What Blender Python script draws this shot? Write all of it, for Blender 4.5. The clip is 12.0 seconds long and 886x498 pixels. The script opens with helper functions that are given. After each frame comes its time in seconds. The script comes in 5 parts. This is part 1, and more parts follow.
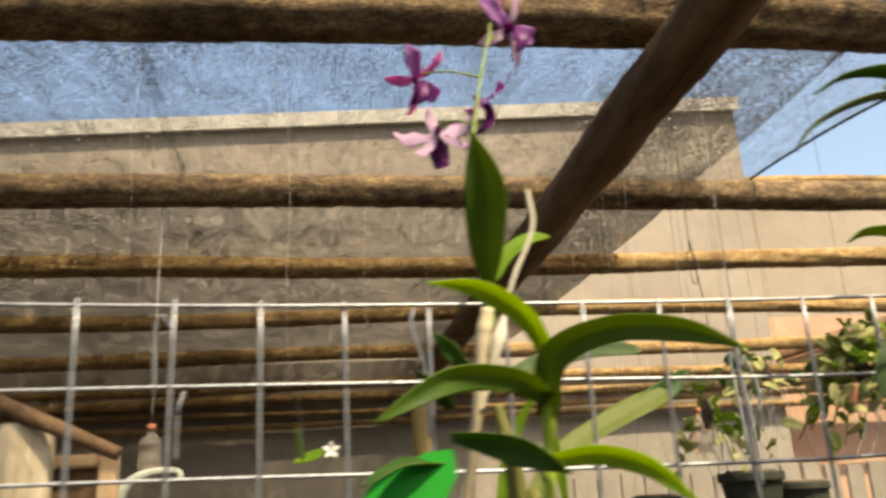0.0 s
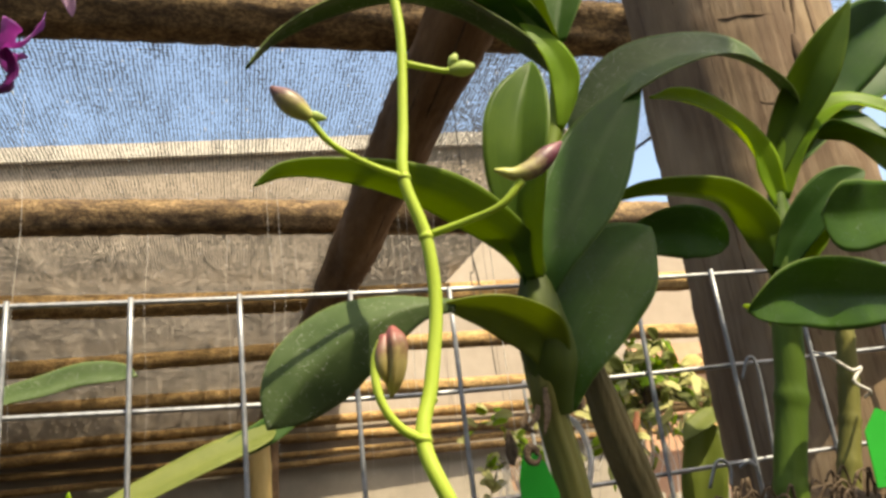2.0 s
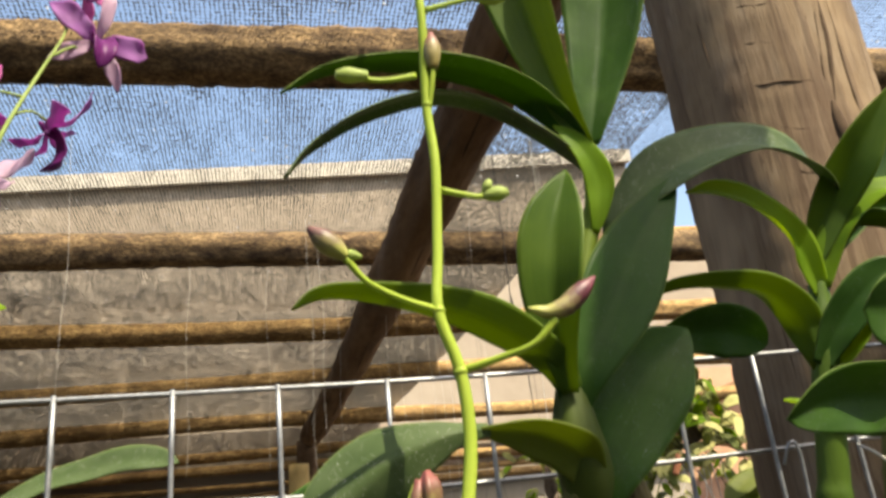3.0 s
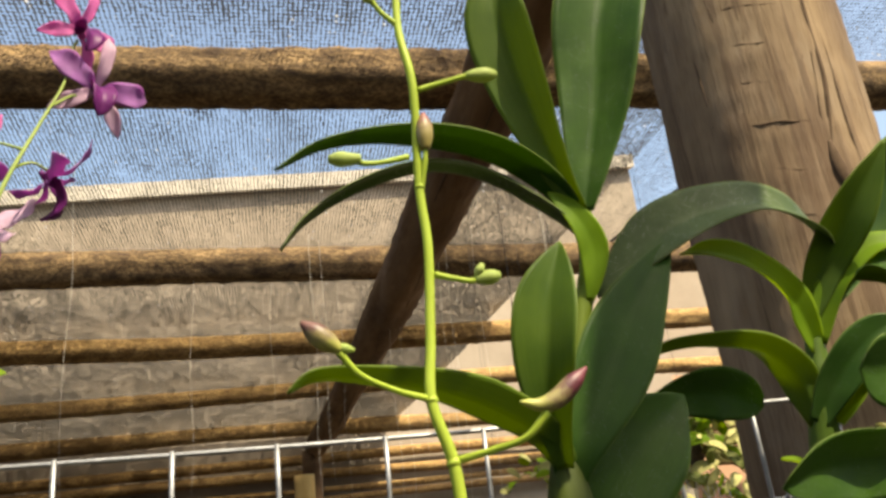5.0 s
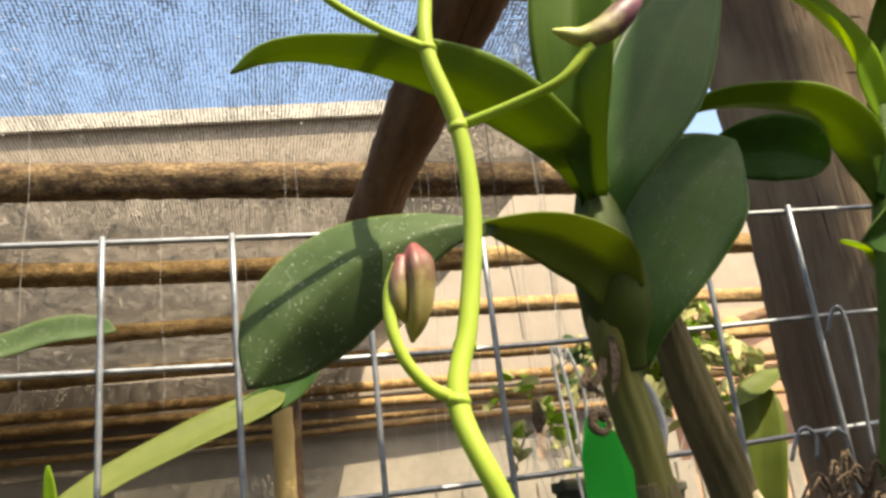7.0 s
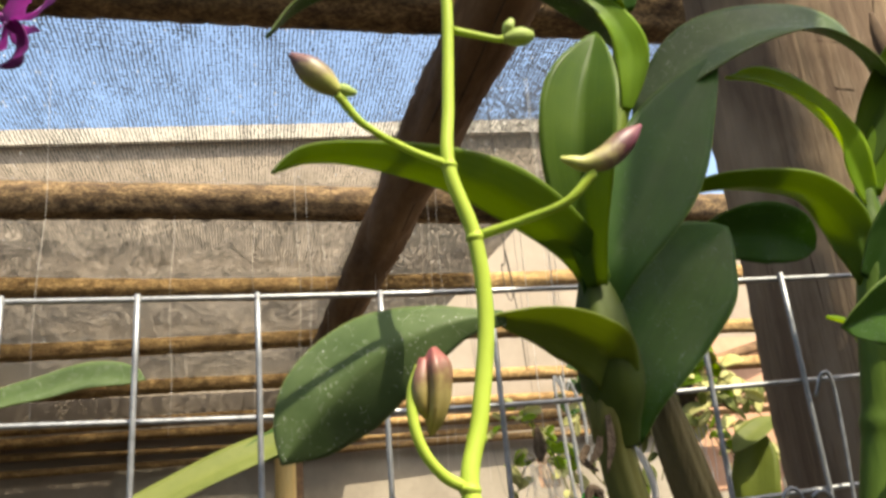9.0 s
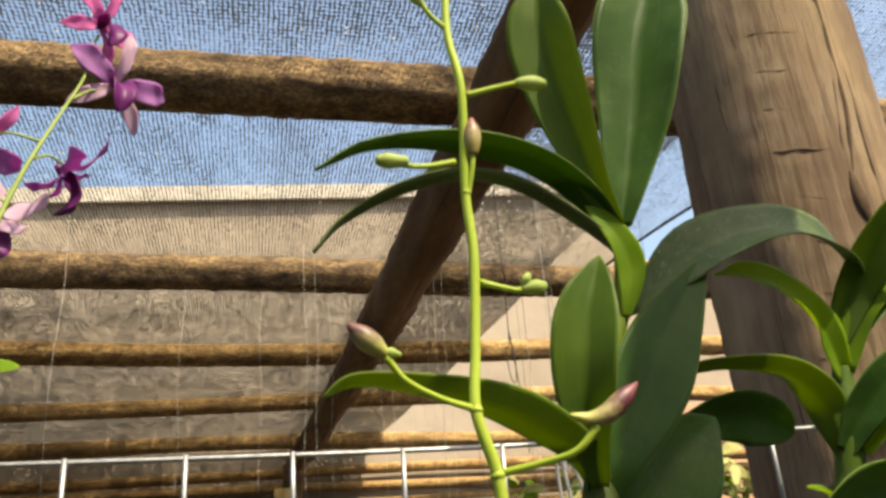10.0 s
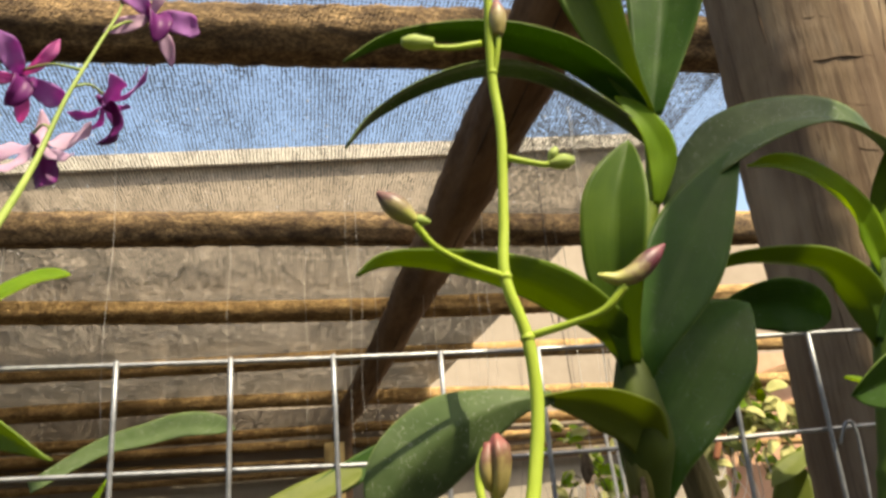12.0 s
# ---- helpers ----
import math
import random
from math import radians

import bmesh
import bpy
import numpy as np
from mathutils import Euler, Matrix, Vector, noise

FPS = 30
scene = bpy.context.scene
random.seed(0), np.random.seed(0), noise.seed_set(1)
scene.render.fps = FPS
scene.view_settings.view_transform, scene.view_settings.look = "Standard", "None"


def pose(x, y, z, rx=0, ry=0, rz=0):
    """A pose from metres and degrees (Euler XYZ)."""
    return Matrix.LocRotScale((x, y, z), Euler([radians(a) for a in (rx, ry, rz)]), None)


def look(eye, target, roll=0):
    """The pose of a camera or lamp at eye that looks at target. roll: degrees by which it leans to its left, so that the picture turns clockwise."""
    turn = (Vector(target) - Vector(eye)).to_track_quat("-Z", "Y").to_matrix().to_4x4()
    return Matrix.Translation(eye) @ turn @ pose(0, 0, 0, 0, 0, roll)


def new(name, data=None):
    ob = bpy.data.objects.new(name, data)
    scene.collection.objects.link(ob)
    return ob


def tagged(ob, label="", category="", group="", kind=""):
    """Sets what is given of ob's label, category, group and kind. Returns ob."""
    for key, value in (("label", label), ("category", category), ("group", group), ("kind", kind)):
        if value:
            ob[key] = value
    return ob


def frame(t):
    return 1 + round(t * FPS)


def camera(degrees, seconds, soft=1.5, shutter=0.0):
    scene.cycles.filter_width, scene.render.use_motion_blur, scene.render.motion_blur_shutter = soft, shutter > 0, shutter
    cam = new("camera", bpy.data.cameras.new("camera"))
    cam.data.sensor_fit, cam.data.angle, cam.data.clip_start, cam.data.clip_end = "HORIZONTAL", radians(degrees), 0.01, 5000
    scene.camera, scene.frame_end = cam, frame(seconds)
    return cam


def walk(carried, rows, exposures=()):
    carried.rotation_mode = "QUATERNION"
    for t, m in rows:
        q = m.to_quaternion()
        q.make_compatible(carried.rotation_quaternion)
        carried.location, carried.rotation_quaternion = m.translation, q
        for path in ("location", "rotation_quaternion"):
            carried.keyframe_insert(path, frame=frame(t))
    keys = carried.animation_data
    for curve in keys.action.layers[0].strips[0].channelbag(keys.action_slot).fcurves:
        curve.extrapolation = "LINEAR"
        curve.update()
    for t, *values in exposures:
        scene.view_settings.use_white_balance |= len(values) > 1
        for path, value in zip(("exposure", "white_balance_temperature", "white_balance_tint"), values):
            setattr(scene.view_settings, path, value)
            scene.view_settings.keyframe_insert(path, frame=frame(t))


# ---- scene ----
from mathutils.bvhtree import BVHTree

cam = camera(57.0, 12.0, 3.0, 0.25)
PATH = [
    (0, (-0.093, 0.118, 1.448), (0.173, 2.012, 2.034), -3.2),
    (0.3, (0.047, 0.155, 1.47), (0.429, 2.023, 2.074), -5.3),
    (0.5, (0.105, 0.184, 1.477), (0.584, 2.023, 2.1), -5.6),
    (1, (0.207, 0.224, 1.495), (0.788, 2.024, 2.145), -6.5),
    (1.5, (0.247, 0.266, 1.463), (0.815, 2.067, 2.12), -6.9),
    (2, (0.276, 0.291, 1.448), (0.791, 2.108, 2.106), -6.9),
    (2.5, (0.288, 0.286, 1.463), (0.751, 2.11, 2.14), -6.6),
    (3, (0.278, 0.269, 1.495), (0.704, 2.092, 2.201), -6.2),
    (3.2, (0.275, 0.254, 1.511), (0.688, 2.068, 2.244), -6.3),
    (4.8, (0.28, 0.246, 1.541), (0.691, 2.059, 2.278), -6.6),
    (5, (0.284, 0.251, 1.53), (0.699, 2.072, 2.243), -6.6),
    (5.5, (0.296, 0.288, 1.518), (0.739, 2.109, 2.217), -6.7),
    (6, (0.293, 0.345, 1.475), (0.748, 2.183, 2.119), -6.4),
    (6.5, (0.294, 0.379, 1.46), (0.758, 2.228, 2.062), -6.6),
    (6.7, (0.294, 0.385, 1.457), (0.755, 2.237, 2.055), -6.8),
    (8.5, (0.29, 0.372, 1.461), (0.748, 2.232, 2.035), -5.6),
    (9, (0.283, 0.346, 1.474), (0.733, 2.188, 2.111), -5.2),
    (9.5, (0.27, 0.307, 1.504), (0.718, 2.127, 2.202), -4.9),
    (10, (0.258, 0.266, 1.53), (0.704, 2.065, 2.283), -4.5),
    (10.5, (0.24, 0.228, 1.55), (0.672, 2.016, 2.335), -4.0),
    (11, (0.239, 0.227, 1.546), (0.66, 2.026, 2.311), -4.0),
    (11.5, (0.252, 0.255, 1.525), (0.646, 2.079, 2.244), -4.3),
    (12, (0.263, 0.274, 1.489), (0.607, 2.125, 2.164), -4.7),
]
walk(cam, [(t, look(eye, target, roll)) for t, eye, target, roll in PATH], [(0.0, 1.14, 7700, 6), (1.5, 1.36, 7800, 6), (2.5, 1.42, 7300, 6), (3.0, 1.36, 7200, 6), (5.0, 1.30, 7800, 6), (5.5, 1.34, 7500, 6), (6.0, 1.50, 7400, 6), (6.5, 1.52, 7200, 6), (8.5, 1.59, 7300, 6), (9.0, 1.55, 7100, 6), (9.6, 1.38, 7300, 6), (10.5, 1.22, 8000, 6), (12.0, 1.34, 7600, 6)])

# ---- world, sun ----
SUN_FROM = Vector((0.285, -0.48, 0.80)).normalized()
world = bpy.data.worlds.new("sky")
scene.world = world
world.use_nodes = True
wn, wl = world.node_tree.nodes, world.node_tree.links
sky = wn.new("ShaderNodeTexSky")
sky.sky_type, sky.sun_disc = "NISHITA", False
sky.sun_elevation = math.asin(SUN_FROM.z)
sky.sun_rotation = math.atan2(SUN_FROM.x, SUN_FROM.y)
sky.altitude, sky.air_density, sky.dust_density = 100, 1.0, 3.5
wn["Background"].inputs["Strength"].default_value = 0.15
wl.new(sky.outputs[0], wn["Background"].inputs["Color"])
sun = new("sun", bpy.data.lights.new("sun", "SUN"))
sun.data.energy, sun.data.angle, sun.data.color = 4.0, radians(0.5), (1.0, 0.92, 0.78)
sun.matrix_world = look(SUN_FROM * 20, (0, 0, 0))


# ---- materials ----
def node_mat(name):
    m = bpy.data.materials.new(name)
    m.use_nodes = True
    nt = m.node_tree
    return m, nt, nt.nodes["Principled BSDF"], nt.nodes["Material Output"]


def ramp(nt, fac, stops):
    r = nt.nodes.new("ShaderNodeValToRGB")
    els = r.color_ramp.elements
    while len(els) < len(stops):
        els.new(0.5)
    for e, (p, c) in zip(els, stops):
        e.position, e.color = p, (*c, 1.0)
    nt.links.new(fac, r.inputs[0])
    return r.outputs[0]


def noise_tex(nt, scale, detail=4.0, vec=None, stretch=(1, 1, 1), rough=0.6):
    mp = nt.nodes.new("ShaderNodeMapping")
    mp.inputs["Scale"].default_value = stretch
    if vec is None:
        vec = nt.nodes.new("ShaderNodeTexCoord").outputs["Object"]
    nt.links.new(vec, mp.inputs["Vector"])
    n = nt.nodes.new("ShaderNodeTexNoise")
    n.inputs["Scale"].default_value, n.inputs["Detail"].default_value, n.inputs["Roughness"].default_value = scale, detail, rough
    nt.links.new(mp.outputs[0], n.inputs["Vector"])
    return n.outputs["Fac"]


def mix_col(nt, fac, a, b, mode="MIX"):
    m = nt.nodes.new("ShaderNodeMix")
    m.data_type, m.blend_type = "RGBA", mode
    for sock, val in ((m.inputs[0], fac), (m.inputs[6], a), (m.inputs[7], b)):
        if isinstance(val, (int, float)):
            sock.default_value = val
        elif isinstance(val, tuple):
            sock.default_value = (*val, 1.0)
        else:
            nt.links.new(val, sock)
    return m.outputs[2]


def add_bump(nt, bsdf, height, strength=0.4, dist=0.002):
    b = nt.nodes.new("ShaderNodeBump")
    b.inputs["Strength"].default_value, b.inputs["Distance"].default_value = strength, dist
    nt.links.new(height, b.inputs["Height"])
    for node in (bsdf if isinstance(bsdf, (list, tuple)) else [bsdf]):
        nt.links.new(b.outputs[0], node.inputs["Normal"])


def maths(nt, op, a, b=0.0):
    n = nt.nodes.new("ShaderNodeMath")
    n.operation = op
    for sock, val in zip(n.inputs, (a, b)):
        if isinstance(val, (int, float)):
            sock.default_value = val
        else:
            nt.links.new(val, sock)
    return n.outputs[0]


def leaf_mat(name, deep, light, glow, specks=0.0, through_amount=0.35, rough=0.38):
    """Leaf blade: veins along the blade, pale midrib, light shining through."""
    m, nt, bsdf, out = node_mat(name)
    uv = nt.nodes.new("ShaderNodeUVMap").outputs[0]
    sep = nt.nodes.new("ShaderNodeSeparateXYZ")
    nt.links.new(uv, sep.inputs[0])
    big = noise_tex(nt, 45, 4)
    col = ramp(nt, big, [(0.3, deep), (0.7, light)])
    oi = nt.nodes.new("ShaderNodeObjectInfo")
    col = mix_col(nt, maths(nt, "MULTIPLY", oi.outputs["Random"], 0.35), col, light)
    rib = maths(nt, "ABSOLUTE", maths(nt, "SUBTRACT", sep.outputs[0], 0.5))
    ribmask = maths(nt, "MAXIMUM", maths(nt, "SUBTRACT", 1.0, maths(nt, "MULTIPLY", rib, 28.0)), 0.0)
    col = mix_col(nt, maths(nt, "MULTIPLY", ribmask, 0.30), col, light)
    col = mix_col(nt, maths(nt, "MULTIPLY", maths(nt, "GREATER_THAN", rib, 0.486), 0.40), col, (0.24, 0.30, 0.08))
    vein = noise_tex(nt, 30, 2, uv, (1.3, 0.10, 1))
    col = mix_col(nt, maths(nt, "MULTIPLY", vein, 0.16), col, light)
    blot = noise_tex(nt, 150, 5)
    col = mix_col(nt, maths(nt, "MULTIPLY", maths(nt, "MAXIMUM", maths(nt, "SUBTRACT", blot, 0.5), 0.0), 0.9), col, deep)
    roughness = maths(nt, "ADD", maths(nt, "MULTIPLY", big, 0.25), rough - 0.1)
    if specks:
        vo = nt.nodes.new("ShaderNodeTexVoronoi")
        vo.inputs["Scale"].default_value = 1000
        nt.links.new(nt.nodes.new("ShaderNodeTexCoord").outputs["Object"], vo.inputs["Vector"])
        patch = noise_tex(nt, 70, 4, rough=0.75)
        sepc = nt.nodes.new("ShaderNodeSeparateColor")
        nt.links.new(vo.outputs["Color"], sepc.inputs[0])
        size = maths(nt, "MULTIPLY", maths(nt, "MAXIMUM", maths(nt, "SUBTRACT", sepc.outputs[0], 0.45), 0.0), 0.50)
        dots = maths(nt, "MULTIPLY", maths(nt, "LESS_THAN", vo.outputs["Distance"], size), maths(nt, "GREATER_THAN", patch, 0.55 - 0.11 * specks))
        ring = maths(nt, "LESS_THAN", maths(nt, "ABSOLUTE", maths(nt, "SUBTRACT", noise_tex(nt, 85, 1), 0.55)), 0.0022)
        ring = maths(nt, "MULTIPLY", ring, maths(nt, "GREATER_THAN", noise_tex(nt, 320, 2), 0.5))
        dust = maths(nt, "MINIMUM", maths(nt, "ADD", dots, maths(nt, "MULTIPLY", maths(nt, "MULTIPLY", ring, 0.6), maths(nt, "GREATER_THAN", patch, 0.52))), 1.0)
        film = maths(nt, "MULTIPLY", maths(nt, "MAXIMUM", maths(nt, "SUBTRACT", noise_tex(nt, 38, 5, rough=0.7), 0.42), 0.0), 0.5 * min(1.0, specks + 0.06))
        col = mix_col(nt, film, col, (0.25, 0.29, 0.17))
        col = mix_col(nt, maths(nt, "MULTIPLY", dust, specks), col, (0.62, 0.64, 0.55))
        roughness = maths(nt, "ADD", roughness, maths(nt, "MULTIPLY", dust, 0.3))
    nt.links.new(col, bsdf.inputs["Base Color"])
    nt.links.new(roughness, bsdf.inputs["Roughness"])
    bsdf.inputs["Specular IOR Level"].default_value = 0.10
    tr = nt.nodes.new("ShaderNodeBsdfTranslucent")
    nt.links.new(mix_col(nt, maths(nt, "MULTIPLY", vein, 0.5), glow, light), tr.inputs["Color"])
    mx = nt.nodes.new("ShaderNodeMixShader")
    mx.inputs[0].default_value = through_amount
    nt.links.new(bsdf.outputs[0], mx.inputs[1])
    nt.links.new(tr.outputs[0], mx.inputs[2])
    nt.links.new(mx.outputs[0], out.inputs["Surface"])
    add_bump(nt, [bsdf, tr], maths(nt, "ADD", maths(nt, "MULTIPLY", vein, 0.5), big), 0.25, 0.0008)
    return m


def plain_mat(name, lo, hi, scale, rough=0.6, stretch=(1, 1, 1), bump=0.3, dist=0.002, metal=0.0, through_amount=0.0, glow=None, fine=None):
    """Two-scale mottled surface."""
    m, nt, bsdf, out = node_mat(name)
    a = noise_tex(nt, scale, 5, None, stretch)
    b = noise_tex(nt, scale * 7, 3, None, stretch)
    col = ramp(nt, a, [(0.3, lo), (0.7, hi)])
    col = mix_col(nt, maths(nt, "MULTIPLY", b, 0.45), col, fine or tuple(c * 0.6 for c in lo))
    nt.links.new(col, bsdf.inputs["Base Color"])
    nt.links.new(maths(nt, "ADD", maths(nt, "MULTIPLY", b, 0.3), rough - 0.15), bsdf.inputs["Roughness"])
    bsdf.inputs["Metallic"].default_value = metal
    bsdf.inputs["Specular IOR Level"].default_value = 0.18
    add_bump(nt, bsdf, maths(nt, "ADD", a, maths(nt, "MULTIPLY", b, 0.6)), bump, dist)
    if through_amount:
        tr = nt.nodes.new("ShaderNodeBsdfTranslucent")
        if glow is None:
            nt.links.new(col, tr.inputs["Color"])
        else:
            tr.inputs["Color"].default_value = (*glow, 1)
        mx = nt.nodes.new("ShaderNodeMixShader")
        mx.inputs[0].default_value = through_amount
        nt.links.new(bsdf.outputs[0], mx.inputs[1])
        nt.links.new(tr.outputs[0], mx.inputs[2])
        nt.links.new(mx.outputs[0], out.inputs["Surface"])
    return m


def net_mat(name, cover, colour, closing=0.0, overlap=0.0):
    """Knitted shade cloth: dark tapes with open gaps between them."""
    m, nt, bsdf, out = node_mat(name)
    co = nt.nodes.new("ShaderNodeTexCoord").outputs["Object"]
    sep = nt.nodes.new("ShaderNodeSeparateXYZ")
    wob = noise_tex(nt, 30, 2)
    nt.links.new(co, sep.inputs[0])
    xs = maths(nt, "ADD", maths(nt, "MULTIPLY", sep.outputs[0], 290.0), maths(nt, "MULTIPLY", wob, 2.6))
    ys = maths(nt, "ADD", maths(nt, "MULTIPLY", sep.outputs[1], 250.0), maths(nt, "MULTIPLY", wob, 2.6))
    wx = maths(nt, "ABSOLUTE", maths(nt, "SINE", xs))
    wy = maths(nt, "ABSOLUTE", maths(nt, "SINE", ys))
    gap = maths(nt, "ADD", maths(nt, "MULTIPLY", wx, 0.62), maths(nt, "MULTIPLY", wy, 0.44))
    gap = maths(nt, "ADD", gap, maths(nt, "MULTIPLY", maths(nt, "SUBTRACT", noise_tex(nt, 120, 3, rough=0.85), 0.5), 1.9))
    gap = maths(nt, "ADD", gap, maths(nt, "MULTIPLY", maths(nt, "SUBTRACT", noise_tex(nt, 26, 3, None, (1, 0.35, 1)), 0.5), 0.45))
    gap = maths(nt, "ADD", gap, maths(nt, "MULTIPLY", maths(nt, "SUBTRACT", noise_tex(nt, 7, 4, None, (1, 0.5, 1), 0.65), 0.5), 0.70))
    gap = maths(nt, "SUBTRACT", gap, maths(nt, "MULTIPLY", maths(nt, "MAXIMUM", maths(nt, "SUBTRACT", sep.outputs[1], 2.6), 0.0), closing))
    if overlap:
        # Gaps close to the west, past the second pole and before the first.
        west = maths(nt, "MINIMUM", maths(nt, "MAXIMUM", maths(nt, "MULTIPLY", maths(nt, "SUBTRACT", 0.25, maths(nt, "ADD", sep.outputs[0], maths(nt, "MULTIPLY", sep.outputs[1], 0.05))), 0.8), 0.0), 1.0)
        gap = maths(nt, "SUBTRACT", gap, maths(nt, "MULTIPLY", west, 0.16))
        past_pole = maths(nt, "MINIMUM", maths(nt, "MAXIMUM", maths(nt, "MULTIPLY", maths(nt, "SUBTRACT", sep.outputs[1], 2.96), 10.0), 0.0), 1.0)
        gap = maths(nt, "SUBTRACT", gap, maths(nt, "MULTIPLY", past_pole, 0.19))
        fore = maths(nt, "MINIMUM", maths(nt, "MAXIMUM", maths(nt, "MULTIPLY", maths(nt, "SUBTRACT", 1.86, sep.outputs[1]), 12.0), 0.0), 1.0)
        gap = maths(nt, "SUBTRACT", gap, maths(nt, "MULTIPLY", fore, 0.12))
        edge = maths(nt, "MULTIPLY", maths(nt, "SUBTRACT", maths(nt, "ADD", sep.outputs[0], maths(nt, "MULTIPLY", sep.outputs[1], 0.0812)), 0.90), 9.0)
        doubled = maths(nt, "MINIMUM", maths(nt, "MAXIMUM", edge, 0.0), 1.0)
        gap = maths(nt, "SUBTRACT", gap, maths(nt, "MULTIPLY", doubled, overlap))
        grit = maths(nt, "MULTIPLY", maths(nt, "SUBTRACT", noise_tex(nt, 150, 2, rough=0.8), 0.5), 1.6)
        gap = maths(nt, "ADD", gap, maths(nt, "MULTIPLY", grit, doubled))
        # Pinholes opened in the cloth stand in for glints on its threads.
        pin = nt.nodes.new("ShaderNodeTexVoronoi")
        pin.inputs["Scale"].default_value = 62
        nt.links.new(co, pin.inputs["Vector"])
        psep = nt.nodes.new("ShaderNodeSeparateColor")
        nt.links.new(pin.outputs["Color"], psep.inputs[0])
        hole = maths(nt, "LESS_THAN", pin.outputs["Distance"], maths(nt, "MULTIPLY", psep.outputs[2], 0.36))
        gap = maths(nt, "ADD", gap, maths(nt, "MULTIPLY", maths(nt, "MULTIPLY", hole, maths(nt, "MAXIMUM", doubled, 0.40)), 0.90))
    open_ = maths(nt, "MINIMUM", maths(nt, "MAXIMUM", maths(nt, "ADD", maths(nt, "MULTIPLY", maths(nt, "SUBTRACT", gap, cover), 4.6), 0.36), 0.02), 0.97)
    nt.links.new(ramp(nt, noise_tex(nt, 240, 2), [(0.35, colour), (0.8, tuple(c * 2.2 for c in colour))]), bsdf.inputs["Base Color"])
    bsdf.inputs["Roughness"].default_value = 0.30
    tp = nt.nodes.new("ShaderNodeBsdfTransparent")
    # Sun glints painted onto the tapes as small white translucent flecks.
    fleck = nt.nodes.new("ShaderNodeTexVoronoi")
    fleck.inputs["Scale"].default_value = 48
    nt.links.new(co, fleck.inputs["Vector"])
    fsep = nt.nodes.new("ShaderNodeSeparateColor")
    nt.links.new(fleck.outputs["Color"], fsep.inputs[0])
    glint = maths(nt, "MULTIPLY", maths(nt, "LESS_THAN", fleck.outputs["Distance"], maths(nt, "MULTIPLY", fsep.outputs[1], 0.17)), maths(nt, "GREATER_THAN", fsep.outputs[0], 0.52))
    open_ = maths(nt, "MINIMUM", open_, maths(nt, "SUBTRACT", 1.0, maths(nt, "MULTIPLY", glint, 0.9)))
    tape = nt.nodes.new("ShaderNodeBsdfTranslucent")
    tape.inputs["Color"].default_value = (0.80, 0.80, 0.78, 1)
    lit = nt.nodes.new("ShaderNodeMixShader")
    nt.links.new(maths(nt, "ADD", maths(nt, "MULTIPLY", glint, 0.5), 0.012), lit.inputs[0])
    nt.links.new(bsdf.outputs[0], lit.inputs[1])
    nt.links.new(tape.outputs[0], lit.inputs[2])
    mx = nt.nodes.new("ShaderNodeMixShader")
    nt.links.new(open_, mx.inputs[0])
    nt.links.new(lit.outputs[0], mx.inputs[1])
    nt.links.new(tp.outputs[0], mx.inputs[2])
    nt.links.new(mx.outputs[0], out.inputs["Surface"])
    return m


M_LEAF = leaf_mat("leaf_green", (0.015, 0.043, 0.006), (0.038, 0.088, 0.012), (0.26, 0.44, 0.02), 0.36, 0.26, 0.42)
M_LEAF_DUST = leaf_mat("leaf_water_spotted", (0.034, 0.058, 0.021), (0.072, 0.105, 0.040), (0.20, 0.34, 0.02), 0.90, 0.18, 0.42)
M_LEAF_GREY = leaf_mat("leaf_dusty", (0.011, 0.035, 0.005), (0.027, 0.068, 0.009), (0.22, 0.38, 0.02), 0.22, 0.20, 0.42)
M_LEAF_LIME = leaf_mat("leaf_young", (0.082, 0.165, 0.014), (0.162, 0.268, 0.024), (0.68, 0.80, 0.03), 0.04, 0.56)
M_LEAF_MID = leaf_mat("leaf_bright", (0.032, 0.070, 0.010), (0.074, 0.124, 0.018), (0.48, 0.60, 0.03), 0.10, 0.38, 0.40)
M_LEAF_CLASP = leaf_mat("leaf_clasping", (0.070, 0.092, 0.014), (0.120, 0.145, 0.028), (0.38, 0.45, 0.05), 0.10, 0.40, 0.42)
M_LEAF_OLIVE = leaf_mat("leaf_olive", (0.075, 0.100, 0.022), (0.170, 0.190, 0.055), (0.42, 0.44, 0.06), 0.1, 0.35, 0.48)
M_CANE = plain_mat("green_cane", (0.070, 0.075, 0.016), (0.165, 0.150, 0.038), 30, 0.55, (1, 1, 0.15), 0.4)
M_CANE_YOUNG = plain_mat("young_cane", (0.090, 0.135, 0.016), (0.170, 0.230, 0.030), 30, 0.55, (1, 1, 0.2), 0.3, 0.001, 0.0, 0.3, (0.40, 0.50, 0.03))
M_CANE_GREEN = plain_mat("leafy_cane", (0.040, 0.078, 0.008), (0.084, 0.136, 0.016), 30, 0.5, (1, 1, 0.15), 0.4)
M_SHEATH = plain_mat("olive_sheath", (0.036, 0.054, 0.008), (0.080, 0.108, 0.016), 40, 0.6, (1, 1, 0.2), 0.3, 0.001, 0.0, 0.25, (0.24, 0.28, 0.03))
M_CANE_OLD = plain_mat("old_cane", (0.075, 0.062, 0.026), (0.190, 0.155, 0.072), 60, 0.75, (1, 1, 0.06), 0.7)
M_CANE_DRY = plain_mat("dry_cane", (0.400, 0.320, 0.190), (0.620, 0.520, 0.340), 40, 0.75, (1, 1, 0.12), 0.5)
M_DRY_STEM = plain_mat("cream_dry_stem", (0.500, 0.430, 0.310), (0.740, 0.680, 0.540), 60, 0.7, (1, 1, 0.3), 0.4)
